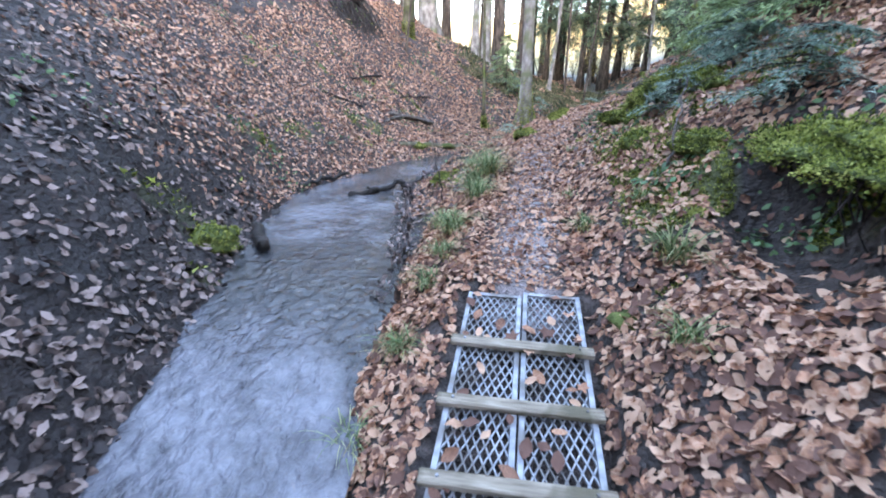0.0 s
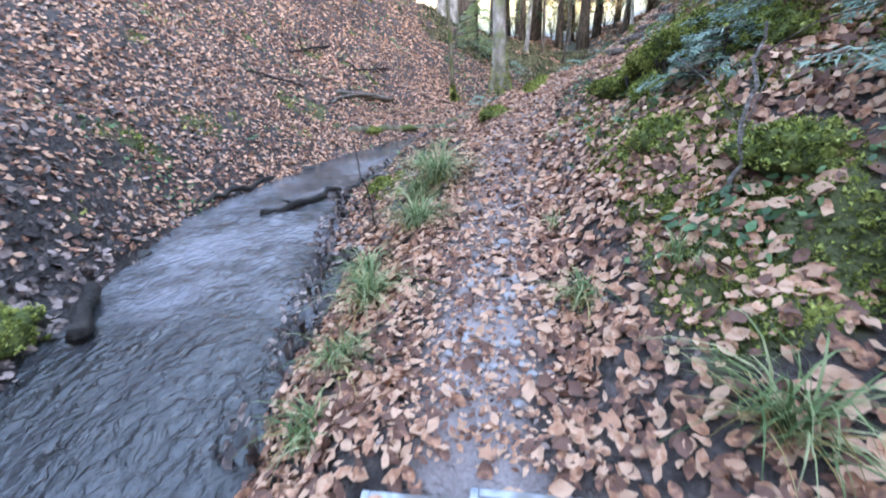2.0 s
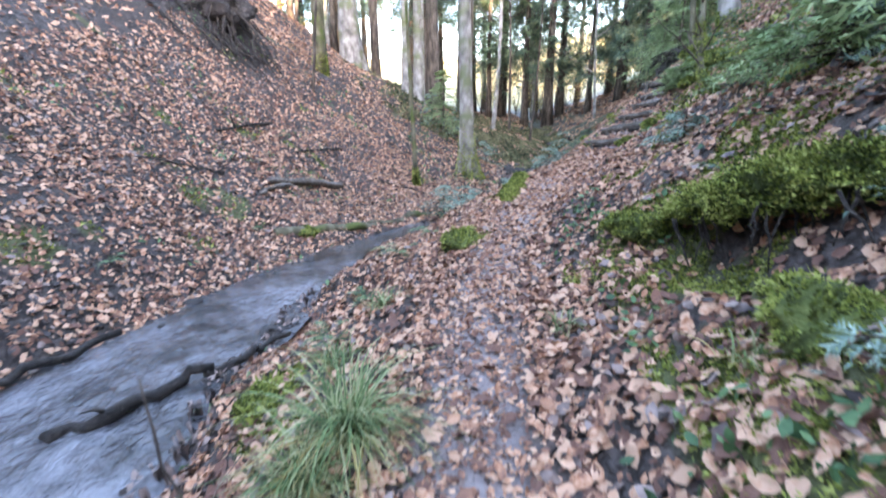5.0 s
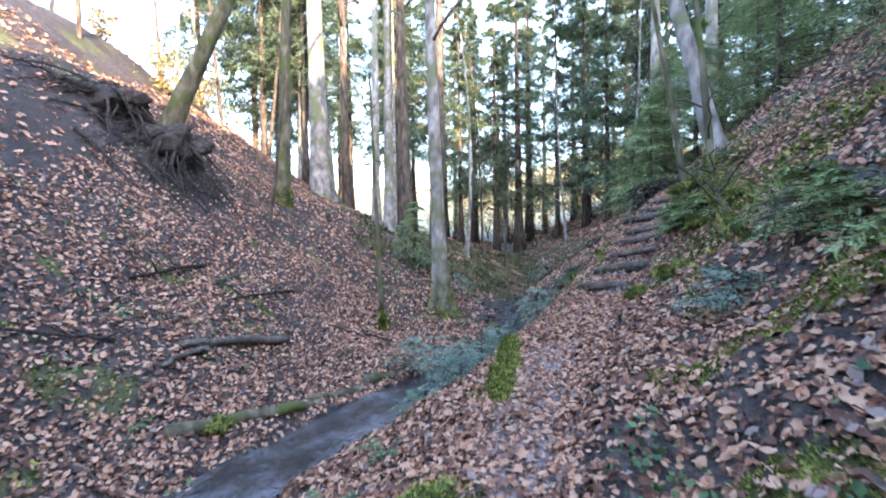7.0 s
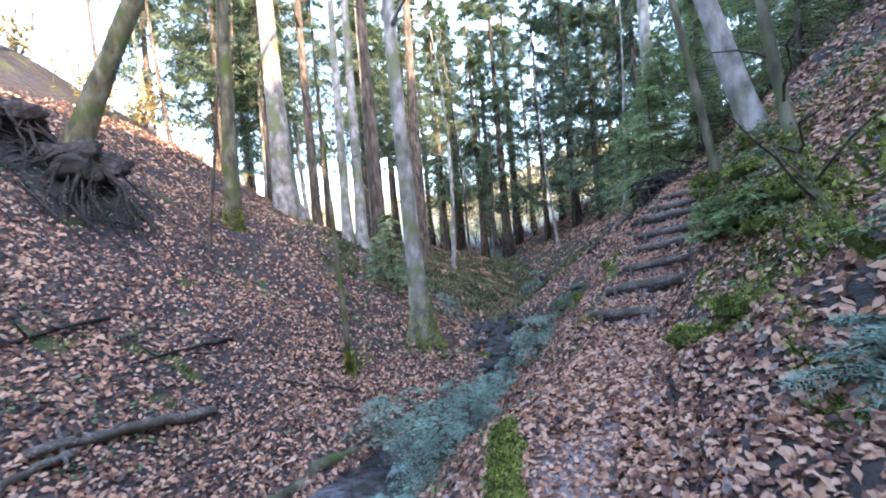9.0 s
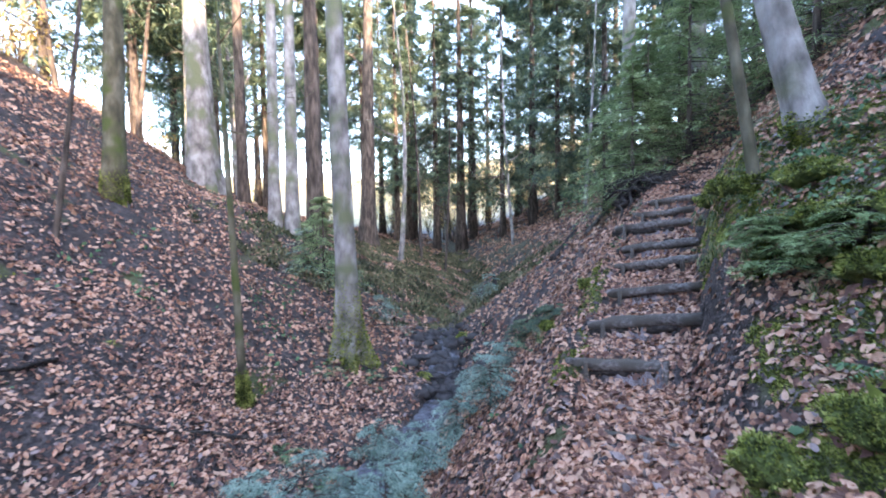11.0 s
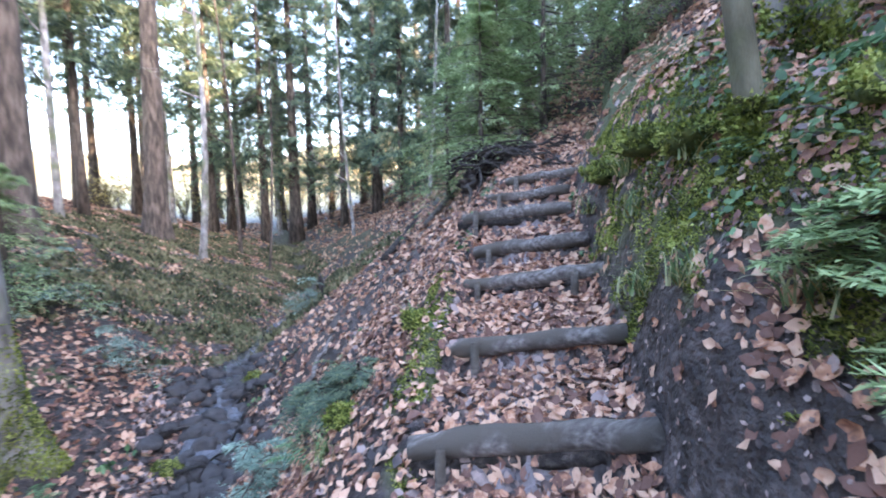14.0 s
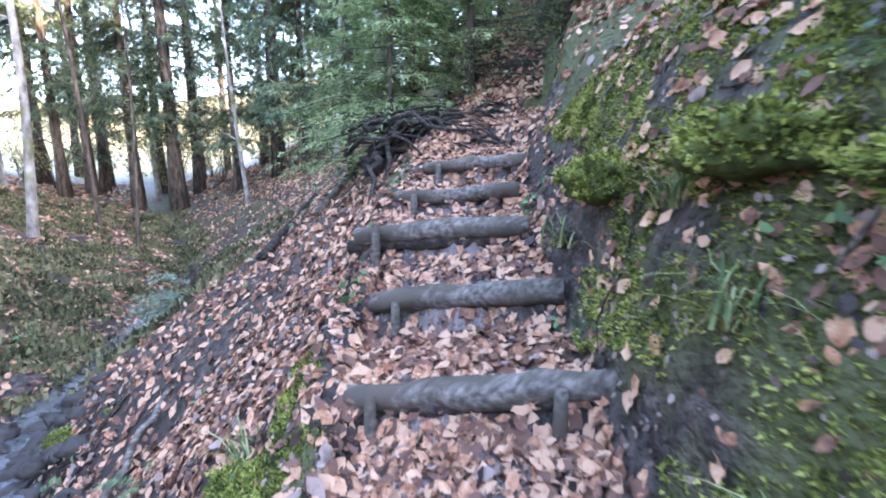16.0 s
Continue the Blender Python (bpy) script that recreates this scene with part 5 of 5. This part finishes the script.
for sx, sy, st, sp, se in [(0.55, 13.6, 0.55, 0.5, 31), (0.75, 13.0, 0.5, 0.5, 32), (1.45, 13.1, 0.6, 0.45, 33), (1.75, 12.7, 0.7, 0.45, 34), (2.1, 13.7, 0.55, 0.4, 35), (2.45, 8.55, 0.42, 0.36, 36),
                           (-1.3, 18.8, 1.3, 0.8, 38), (-0.4, 19.5, 1.2, 0.8, 39), (0.6, 18.0, 0.9, 0.6, 40), (3.5, 19.8, 0.8, 0.6, 41), (-0.1, 12.3, 0.85, 0.7, 42), (0.35, 12.2, 0.8, 0.65, 43), (-0.15, 10.1, 0.4, 0.4, 46), (0.3, 10.8, 0.6, 0.5, 47), (0.05, 11.4, 0.85, 0.7, 48), (0.65, 11.6, 0.75, 0.55, 49), (-0.45, 11.9, 0.8, 0.65, 50), (0.95, 12.4, 0.7, 0.5, 53), (1.32, 4.25, 0.35, 0.3, 54), (1.75, 4.3, 0.4, 0.4, 55), (1.9, 5.0, 0.6, 0.5, 56), (1.75, 3.3, 0.5, 0.45, 57), (3.0, 6.8, 0.6, 0.5, 44), (2.7, 6.2, 0.5, 0.5, 45)]:
    spruce("spruce_seedling", "low blue-green spruce seedling in the litter", sx, sy, st, 0.012, 0.05, sp, 200 + se, mat=NEEDLE_TEAL, group="spruce seedlings", needle=0.05, width=0.014, hang=0.1, stations=8, teeth=5, whorls=6)

for sx, sy, st, sp, se in [(3.34, 10.8, 0.32, 0.24, 61), (3.45, 11.1, 0.28, 0.22, 62), (3.45, 10.5, 0.36, 0.28, 63), (3.25, 8.75, 0.6, 0.45, 64), (3.05, 8.2, 0.5, 0.45, 65), (2.6, 14.0, 0.35, 0.28, 66), (2.75, 13.4, 0.28, 0.22, 67)]:
    spruce("fir_sapling", "small fresh green fir sapling on the mossy bank", sx, sy, st, 0.012, 0.08, sp, 200 + se, mat=NEEDLE if sy > 12 else NEEDLE_YOUNG, group="fir saplings", needle=0.042, width=0.016, stations=8, teeth=6, whorls=8)


# ---- fallen wood ----
def branch(name, label, a, b, ra, rb, mat, seed, lift=0.0, bow=0.0, twigs=0, category="branch", jitter=0.02):
    a3 = Vector((*a, ground_z(*a) + ra * 0.5 + lift)) if len(a) == 2 else Vector(a)
    b3 = Vector((*b, ground_z(*b) + rb * 0.5 + lift)) if len(b) == 2 else Vector(b)
    r = random.Random(seed)
    n = 10
    pts = curve_points(a3, b3, n, bow, seed, jitter)
    pieces = [tube([q - a3 for q in pts], [ra + (rb - ra) * i / (n - 1) for i in range(n)], 9, 0.25, seed)]
    for _ in range(twigs):
        s = pts[r.randrange(2, n - 1)] - a3
        e = s + Vector((r.uniform(-0.4, 0.4), r.uniform(-0.4, 0.4), r.uniform(0.02, 0.3)))
        pieces.append(tube([s, s.lerp(e, 0.5) + Vector((0, 0, 0.03)), e], [rb * 0.6, rb * 0.4, 0.003], 5))
    v, f = join(pieces)
    ob = mesh_object(name, v, f, mat)
    ob.location = a3
    return tagged(ob, label, category)


branch("fallen_branch", "dark rotten branch lying on the leafy slope", (-3.3, 10.45), (-2.6, 12.15), 0.05, 0.07, WOOD_GREY, 1, 0.05, 0.03, 4)
branch("fallen_branch", "grey broken branch stub on the leafy slope", (-3.25, 10.0), (-3.1, 10.7), 0.03, 0.045, WOOD_GREY, 2, 0.05, 0.03, 2)
branch("fallen_branch", "thin dark branch half buried in leaves", (-4.6, 11.3), (-4.3, 12.8), 0.02, 0.03, WOOD_ROT, 3, 0.03, 0.02, 4)
branch("fallen_branch", "thin dark branch half buried in leaves", (-3.6, 12.2), (-3.0, 13.6), 0.015, 0.03, WOOD_ROT, 4, 0.03, 0.02, 2)
branch("fallen_branch", "thin dark branch half buried in leaves", (-4.4, 9.0), (-3.8, 10.0), 0.015, 0.022, WOOD_ROT, 5, 0.02, 0.02, 2)
branch("mossy_log", "mossy half-sunken log edging the brook", (-2.7, 9.2), (-1.5, 10.4), 0.09, 0.06, BARK_MOSSY, 6, -0.04, 0.0, category="log", jitter=0.06)
branch("mossy_log", "mossy half-sunken log edging the brook", (-1.65, 10.3), (-0.75, 11.8), 0.06, 0.07, BARK_MOSSY, 7, -0.02, 0.0, category="log", jitter=0.06)
branch("driftwood", "black sodden driftwood lying in the brook", (-2.3, 5.35, -0.15), (-1.72, 6.05, -0.11), 0.05, 0.035, WOOD_SODDEN, 8, category="driftwood", twigs=1, jitter=0.05)
branch("driftwood", "black sodden driftwood lying in the brook", (-1.75, 6.0, -0.12), (-1.35, 6.5, -0.08), 0.035, 0.02, WOOD_SODDEN, 9, category="driftwood", twigs=1, jitter=0.05)
branch("driftwood", "black sodden branch along the brook's edge", (-3.15, 5.5, -0.12), (-2.8, 6.5, -0.1), 0.035, 0.03, WOOD_SODDEN, 10, category="driftwood", twigs=1, jitter=0.05)
branch("driftwood", "black sodden branch along the brook's edge", (-2.7, 3.75, -0.10), (-2.3, 3.25, -0.12), 0.05, 0.06, WOOD_SODDEN, 20, category="driftwood", jitter=0.015)
for i, (x, y) in enumerate([(1.3, 15.3), (1.7, 15.6), (1.5, 16.0), (1.95, 16.3), (1.6, 16.7), (2.0, 17.1), (1.75, 17.5), (2.2, 17.9), (1.4, 15.8), (2.05, 15.9)]):
    branch("driftwood", "black sodden stick lodged in the small cascade", (x, y), (x + 0.45 * math.cos(i * 2.4), y + 0.5 * math.sin(i * 2.4)), 0.022, 0.012, WOOD_SODDEN, 70 + i, 0.09, 0.04, 2, category="driftwood")
branch("leaning_stick", "barkless grey stick leaning on the bank", (2.5, 15.0), (3.15, 16.05), 0.03, 0.025, WOOD_GREY, 11, 0.05, 0.0, category="stick")
branch("bare_twig", "crooked pale twig standing on the bank", (3.62, 11.1), (3.75, 11.28, 2.55), 0.014, 0.008, WOOD_GREY, 12, category="twig", twigs=4)
branch("bare_twig", "crooked pale twig standing on the bank", (1.05, 3.3), (1.12, 3.5, 1.35), 0.012, 0.006, WOOD_GREY, 13, category="twig", twigs=3)
branch("bare_twig", "thin dark twig upright beside the brook", (-0.85, 4.6), (-1.0, 4.7, 0.75), 0.008, 0.004, BARK_DARK, 14, category="twig", twigs=2)
branch("fallen_log", "grey fallen log on the eroded bank", (4.3, 17.3), (6.2, 20.2), 0.06, 0.05, WOOD_ROT, 15, 0.05, category="log")
branch("fallen_log", "grey fallen log on the eroded bank", (4.9, 16.9), (6.2, 18.3), 0.05, 0.05, WOOD_GREY, 16, 0.05, category="log")
branch("fallen_branch", "thin dark branch half buried in leaves", (-2.2, 13.2), (-1.0, 13.6), 0.012, 0.02, WOOD_ROT, 17, 0.02, category="branch")
branch("stump", "small black broken stump by the brook", (4.18, 21.7), (4.1, 21.8, 0.75), 0.10, 0.05, WOOD_ROT, 18, category="stump")
branch("fallen_branch", "thin dark branch on the far bank", (2.6, 16.9), (3.7, 17.5), 0.02, 0.03, WOOD_ROT, 19, 0.02, category="branch")


def root_tangle(x, y, seed, clod=1.0, count=64):
    """Bare black roots that hang over the eroded bank at the foot of the leaning tree."""
    r = random.Random(seed)
    thing = tagged(new("root_tangle"), "black bare roots hanging over an eroded bank", "roots")
    z = ground_z(x, y)
    thing.location = (x, y, z)
    bm = bmesh.new()
    bmesh.ops.create_icosphere(bm, subdivisions=4, radius=1)
    for w in bm.verts:
        w.co *= 1 + 0.55 * noise.noise(w.co * 1.4 + Vector((seed * 5, 0, 0))) + 0.3 * noise.noise(w.co * 4 + Vector((seed, 0, 0))) + 0.12 * noise.noise(w.co * 11)
        w.co = Vector((w.co.x * 0.62, w.co.y * 0.42, w.co.z * 0.36 + 0.05)) * clod
    part("earth_clod", bm, SOIL, thing, "black crumbling earth held by the roots").data.shade_smooth()
    for k in range(count):
        a = Vector((r.uniform(-0.5, 0.5), r.uniform(-0.3, 0.3), r.uniform(0.0, 0.45)))
        ang = r.uniform(-2.4, 0.6)
        ln = r.uniform(0.5, 1.6)
        ex, ey = a.x + math.cos(ang) * ln, a.y + math.sin(ang) * ln
        b = Vector((ex, ey, ground_z(x + ex, y + ey) - z + r.uniform(-0.05, 0.12)))
        w = r.uniform(0.012, 0.05)
        v, f = tube(curve_points(a, b, 7, 0.12, seed + k, 0.07), [w * (1 - 0.75 * i / 6) for i in range(7)], 6, 0.2, k)
        mesh_object("root", v, f, WOOD_ROT, thing)


def bank_roots():
    """Thin pale roots and stalks that hang down the bare bank beside the steps."""
    r = random.Random(14)
    thing = tagged(new("bank_roots"), "thin pale roots hanging from the bare bank beside the steps", "roots")
    for k in range(54):
        y = r.uniform(10.0, 14.2)
        x = float(rail(PATH_R, y)[0]) + r.uniform(0.22, 0.55)
        a = Vector((x, y, ground_z(x, y) + 0.02))
        ex, ey = x - r.uniform(0.08, 0.2), y + r.uniform(-0.15, 0.15)
        b = Vector((ex, ey, ground_z(ex, ey) + r.uniform(0.01, 0.06)))
        w = r.uniform(0.003, 0.008)
        v, f = tube(curve_points(a, b, 6, -0.03, k, 0.03), [w * (1 - 0.7 * i / 5) for i in range(6)], 5)
        mesh_object("root", v, f, WOOD_GREY if k % 3 else WOOD_ROT, thing)


bank_roots()
root_tangle(-6.2, 14.75, 1, 1.2, 70)
root_tangle(-7.3, 14.4, 2, 1.1, 36)
root_tangle(5.35, 15.9, 3, 0.5, 40)
for i, (x, y) in enumerate([(-6.2, 13.6), (-7.6, 14.4), (-5.0, 14.7), (-6.8, 13.0), (-8.0, 15.6), (-6.9, 14.0), (-7.2, 13.7), (-5.8, 14.1), (-6.5, 14.8), (-7.0, 15.0), (-5.4, 14.0), (-7.9, 14.0), (-6.0, 13.9), (-7.4, 14.8)]):
    branch("fallen_branch", "dark dead branch on the eroded bank", (x, y), (x + 1.1 * math.cos(i * 2.1), y + 1.0 * math.sin(i * 2.1)), 0.03, 0.012, WOOD_ROT, 40 + i, 0.04, 0.05, 4)


# ---- stones ----
def stone(x, y, z, size, seed, mat, label, name="stone", group="stones", flat=0.6):
    bm = bmesh.new()
    bmesh.ops.create_icosphere(bm, subdivisions=2, radius=1)
    r = random.Random(seed)
    sc = Vector((size * r.uniform(0.8, 1.3), size * r.uniform(0.7, 1.1), size * flat))
    for w in bm.verts:
        w.co *= 1 + 0.7 * noise.noise(w.co * 1.5 + Vector((seed * 3.7, 0, 0)))
        w.co = Vector((w.co.x * sc.x, w.co.y * sc.y, w.co.z * sc.z))
    me = bpy.data.meshes.new(name)
    bm.to_mesh(me)
    bm.free()
    me.materials.append(mat)
    me.shade_smooth()
    ob = new(name, me)
    ob.matrix_world = pose(x, y, z, 0, 0, r.uniform(0, 360))
    return tagged(ob, label, "stone", group)


r = random.Random(3)
for i in range(64):  # the little cascade
    y = r.uniform(15.4, 18.6)
    (xl, zl), (xr, zr) = rail(WATER_L, y), rail(WATER_R, y)
    x = r.gauss((float(xl) + float(xr)) / 2, 0.34)
    stone(x, y, max(ground_z(x, y), float(zl) - 0.02) + 0.02, r.uniform(0.04, 0.14), i, STONE, "dark wet stone in the small cascade", group="cascade stones", flat=0.7)
for i in range(70):
    y = r.uniform(15.0, 18.4)
    (xl, zl), (xr, zr) = rail(WATER_L, y), rail(WATER_R, y)
    x = r.gauss((float(xl) + float(xr)) / 2, 0.30)
    stone(x, y, max(ground_z(x, y), float(zl) - 0.02) + 0.03, r.uniform(0.07, 0.17), 400 + i, STONE, "dark wet stone in the small cascade", group="cascade stones", flat=0.6)
for i in range(26):
    y = r.uniform(2.5, 9.0)
    side = r.random() < 0.5
    (xl, zl), (xr, zr) = rail(WATER_L, y), rail(WATER_R, y)
    x = float(xl) + r.uniform(-0.1, 0.15) if side else float(xr) + r.uniform(-0.15, 0.1)
    stone(x, y, float(zl) + 0.02, r.uniform(0.03, 0.09), 90 + i, STONE, "dark wet stone at the brook's edge", group="brook stones")
for i in range(44):
    y = abs(r.gauss(0, 0.7)) + 2.6
    x = r.gauss(0.12, 0.14)
    stone(x, y, ground_z(x, y) + 0.004, r.uniform(0.015, 0.04), 200 + i, PEBBLE, "pale rounded pebble trodden into the path", name="pebble", group="path pebbles")
stone(0.64, 2.15, ground_z(0.64, 2.15) - 0.01, 0.10, 77, MOSS_DARK, "mossy stone at the walkway's end", flat=0.35)


# ---- moss-capped overhangs of the bank ----
def overhang(x, y, z, sx, sy, sz, turn, seed, dip=0):
    thing = tagged(new("mossy_overhang"), "overhanging bank edge capped with thick moss and bare roots", "bank")
    thing.matrix_world = pose(x, y, z, dip, 0, turn)
    bm = bmesh.new()
    bmesh.ops.create_icosphere(bm, subdivisions=4, radius=1)
    for w in bm.verts:
        w.co *= 1 + 0.5 * noise.noise(w.co * 1.7 + Vector((seed, 0, 0))) + 0.25 * noise.noise(w.co * 5 + Vector((seed, 3, 0)))
        w.co = Vector((w.co.x * sx, w.co.y * sy, w.co.z * sz * (1 if w.co.z > 0 else 0.45)))
    bm.normal_update()
    tops = [(w.co.copy(), w.normal.copy()) for w in bm.verts if w.normal.z > -0.1]
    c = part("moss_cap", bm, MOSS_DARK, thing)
    c.data.shade_smooth()
    g = np.random.default_rng(seed)
    o, n = np.array([q[0] for q in tops]), np.array([q[1] for q in tops])
    k = g.integers(0, len(o), 9000)
    v, t = moss_fuzz(o[k] + g.normal(0, 0.03, (len(k), 3)), n[k], g, 0.016, 4)
    f = soup("moss_fur", v, t, MOSS)
    f.parent = thing
    f["kind"] = "stuff"
    r = random.Random(seed)
    for _ in range(22):
        a = Vector((-sx * r.uniform(0.55, 0.95), r.uniform(-0.9, 0.9) * sy, -sz * 0.15))
        b = a + Vector((r.uniform(-0.1, 0.12), r.uniform(-0.12, 0.12), -r.uniform(0.12, 0.34)))
        v, f = tube(curve_points(a, b, 5, 0, r.randrange(999), 0.02), [0.008, 0.007, 0.006, 0.004, 0.002], 5)
        mesh_object("root", v, f, WOOD_ROT, thing)


def moss_cushion(x, y, size, seed):
    """A rounded cushion of bright moss, furred all over."""
    bm = bmesh.new()
    bmesh.ops.create_icosphere(bm, subdivisions=3, radius=1)
    for w in bm.verts:
        w.co *= 1 + 0.45 * noise.noise(w.co * 1.6 + Vector((seed * 2.3, 0, 0))) + 0.15 * noise.noise(w.co * 4.5)
        w.co = Vector((w.co.x * size, w.co.y * size * 1.15, w.co.z * size * 0.6))
    bm.normal_update()
    tops = [(tuple(w.co), tuple(w.normal)) for w in bm.verts if w.normal.z > -0.3]
    thing = tagged(new("moss_cushion"), "bright green rounded moss cushion on the ground", "moss", "moss cushions")
    thing.location = (x, y, ground_z(x, y))
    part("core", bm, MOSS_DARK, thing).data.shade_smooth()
    g = np.random.default_rng(seed)
    o, n = np.array([q[0] for q in tops]), np.array([q[1] for q in tops])
    k = g.integers(0, len(o), 850)
    v, t = moss_fuzz(o[k] + g.normal(0, 0.008, (len(k), 3)), n[k], g, 0.016, 4)
    f = soup("moss_fur", v, t, MOSS)
    f.parent = thing
    f["kind"] = "stuff"


for i, (x, y, k) in enumerate([(0.03, 7.15, 0.17), (-0.98, 5.4, 0.13), (2.42, 10.05, 0.15), (2.65, 9.85, 0.14), (-2.75, 3.15, 0.2), (3.6, 10.3, 0.2), (1.2, 4.75, 0.18), (1.02, 3.9, 0.17), (-2.35, 9.5, 0.13),
                               (3.8, 11.15, 0.17), (4.12, 12.3, 0.15), (1.3, 16.0, 0.15), (2.3, 17.4, 0.14), (3.55, 10.85, 0.15), (3.95, 11.95, 0.13), (4.5, 12.9, 0.15), (1.25, 3.35, 0.17), (1.5, 4.2, 0.18), (1.2, 6.4, 0.16), (3.3, 10.35, 0.14), (2.6, 13.15, 0.10), (3.15, 13.3, 0.10)] + [(0.47 + 0.036 * q + 0.02 * (q % 3), 8.3 + 0.14 * q, 0.085 + 0.015 * (q % 2)) for q in range(11)]):
    moss_cushion(x, y, k, 700 + i)


overhang(1.60, 5.66, 1.18, 0.26, 0.58, 0.15, 12, 1, -20)
overhang(1.86, 2.45, 0.97, 0.46, 0.95, 0.13, -10, 2)


# ---- bare trees along the left crest and far off ----
r = random.Random(21)
for i, (x, y, rad, tall) in enumerate([(-10.5, 17.5, 0.07, 9), (-11.0, 19.5, 0.08, 10), (-9.6, 20.5, 0.06, 8), (-9.0, 22.5, 0.08, 10), (-12, 16, 0.08, 9), (-10.2, 23.5, 0.1, 12), (-8.2, 25, 0.09, 11), (-13.5, 20, 0.1, 12), (-7.4, 27, 0.12, 13), (-12.5, 24, 0.09, 11),
                                     (-6.4, 30, 0.14, 14), (-2.6, 28, 0.13, 14), (2.6, 33, 0.10, 13), (7.6, 31, 0.09, 12), (9.3, 26, 0.09, 11), (3.6, 30, 0.07, 9), (5.4, 42, 0.16, 15), (-0.5, 38, 0.15, 15)]):
    tree("tree", "thin bare grey tree against the bright sky", x, y, rad, tall, BARK_PALE if i % 3 else BARK_DARK, lean=(r.uniform(-0.08, 0.08), r.uniform(-0.05, 0.05)), bend=(r.uniform(-0.2, 0.2), 0), flare=0.4, branches=9, seed=60 + i, first=2.5, sides=7, group="thin bare trees")


def shrub(x, y, tall, seed):
    """A sunlit straw-yellow thicket of thin stems with withered leaves."""
    r = random.Random(seed)
    gen = np.random.default_rng(seed)
    thing = tagged(new("shrub"), "straw-yellow withered thicket at the wood's edge", "shrub", "withered thickets")
    thing.location = (x, y, ground_z(x, y))
    P, D = [], []
    stems = []
    for k in range(9):
        a, ln = r.uniform(0, 6.28), tall * r.uniform(0.6, 1.1)
        tip = Vector((math.cos(a) * ln * 0.4, math.sin(a) * ln * 0.4, ln))
        stems.append(tube(curve_points((0, 0, -0.1), tip, 5, 0, seed * 10 + k, 0.12), [0.03, 0.024, 0.018, 0.011, 0.005], 4))
        for j in range(26):
            q = np.array(tip) * r.uniform(0.25, 1.0)
            P.append(q + gen.normal(0, 0.25, 3))
            D.append(gen.normal(0, 1, 3))
    v, f = join(stems)
    mesh_object("stem_wood", v, f, BARK_DARK, thing)["kind"] = "stuff"
    v, t = sprays(np.array(P), np.array(D), 0.2, gen, per=3)
    c = soup("foliage", v, t, STRAW)
    c.parent = thing


for i in range(34):
    x = r.uniform(-16, 22)
    shrub(x, r.uniform(40, 56), r.uniform(2.0, 5.0), 500 + i)
for i in range(10):
    shrub(r.uniform(-13, -8), r.uniform(19, 30), r.uniform(0.8, 1.8), 560 + i)


# ---- single leaves on the path and the walkway ----
def leaf_mesh(kind, curl):
    v, t = leaf_shape(kind, curl)
    me = bpy.data.meshes.new("leaf")
    me.from_pydata([tuple(q) for q in v], [], [tuple(int(i) for i in q) for q in t])
    me.materials.append(LEAF_ONE)
    me.shade_smooth()
    return me


def object_random_leaf():
    m = LEAF.copy()
    m.name = "single_dead_leaf"
    n, l = m.node_tree.nodes, m.node_tree.links
    geo = [q for q in n if q.bl_idname == "ShaderNodeNewGeometry"][0]
    info = n.new("ShaderNodeObjectInfo")
    l.new(info.outputs["Random"], geo.outputs["Random Per Island"].links[0].to_socket)
    return m


LEAF_ONE = object_random_leaf()
LEAVES = [leaf_mesh(k, c) for k, c in ((0, 0.4), (1, 0.5), (2, 0.35), (0, -0.4), (1, -0.4))]
r = random.Random(33)
for i in range(300):
    if i < 70:
        x, y = r.uniform(-0.25, 0.40), r.uniform(0.5, 2.40)
        z, gx, gy = 0.062 - RAMP * (2.42 - y) + r.uniform(0.004, 0.02), 0, RAMP
    else:
        y = r.uniform(2.5, 7.5)
        x = r.gauss(0.25, 0.5)
        z = ground_z(x, y) + r.uniform(0.02, 0.04)
        gx, gy = [float(q) for q in slope(np.array(x), np.array(y))]
    if float(height(x, y, LBED)) > 0.01:
        x = 0.3
        z = ground_z(x, y) + 0.03
    ob = new("leaf", LEAVES[i % 5])
    ob.parent = ground
    k = r.uniform(0.055, 0.105)
    nor = (Vector((-gx, -gy, 1)).normalized() + Vector((r.gauss(0, 0.2), r.gauss(0, 0.2), 0))).normalized()
    ob.matrix_world = Matrix.Translation((x, y, z)) @ nor.to_track_quat("Z", "Y").to_matrix().to_4x4() @ pose(0, 0, 0, 0, 0, r.uniform(0, 360)) @ Matrix.Scale(k, 4)
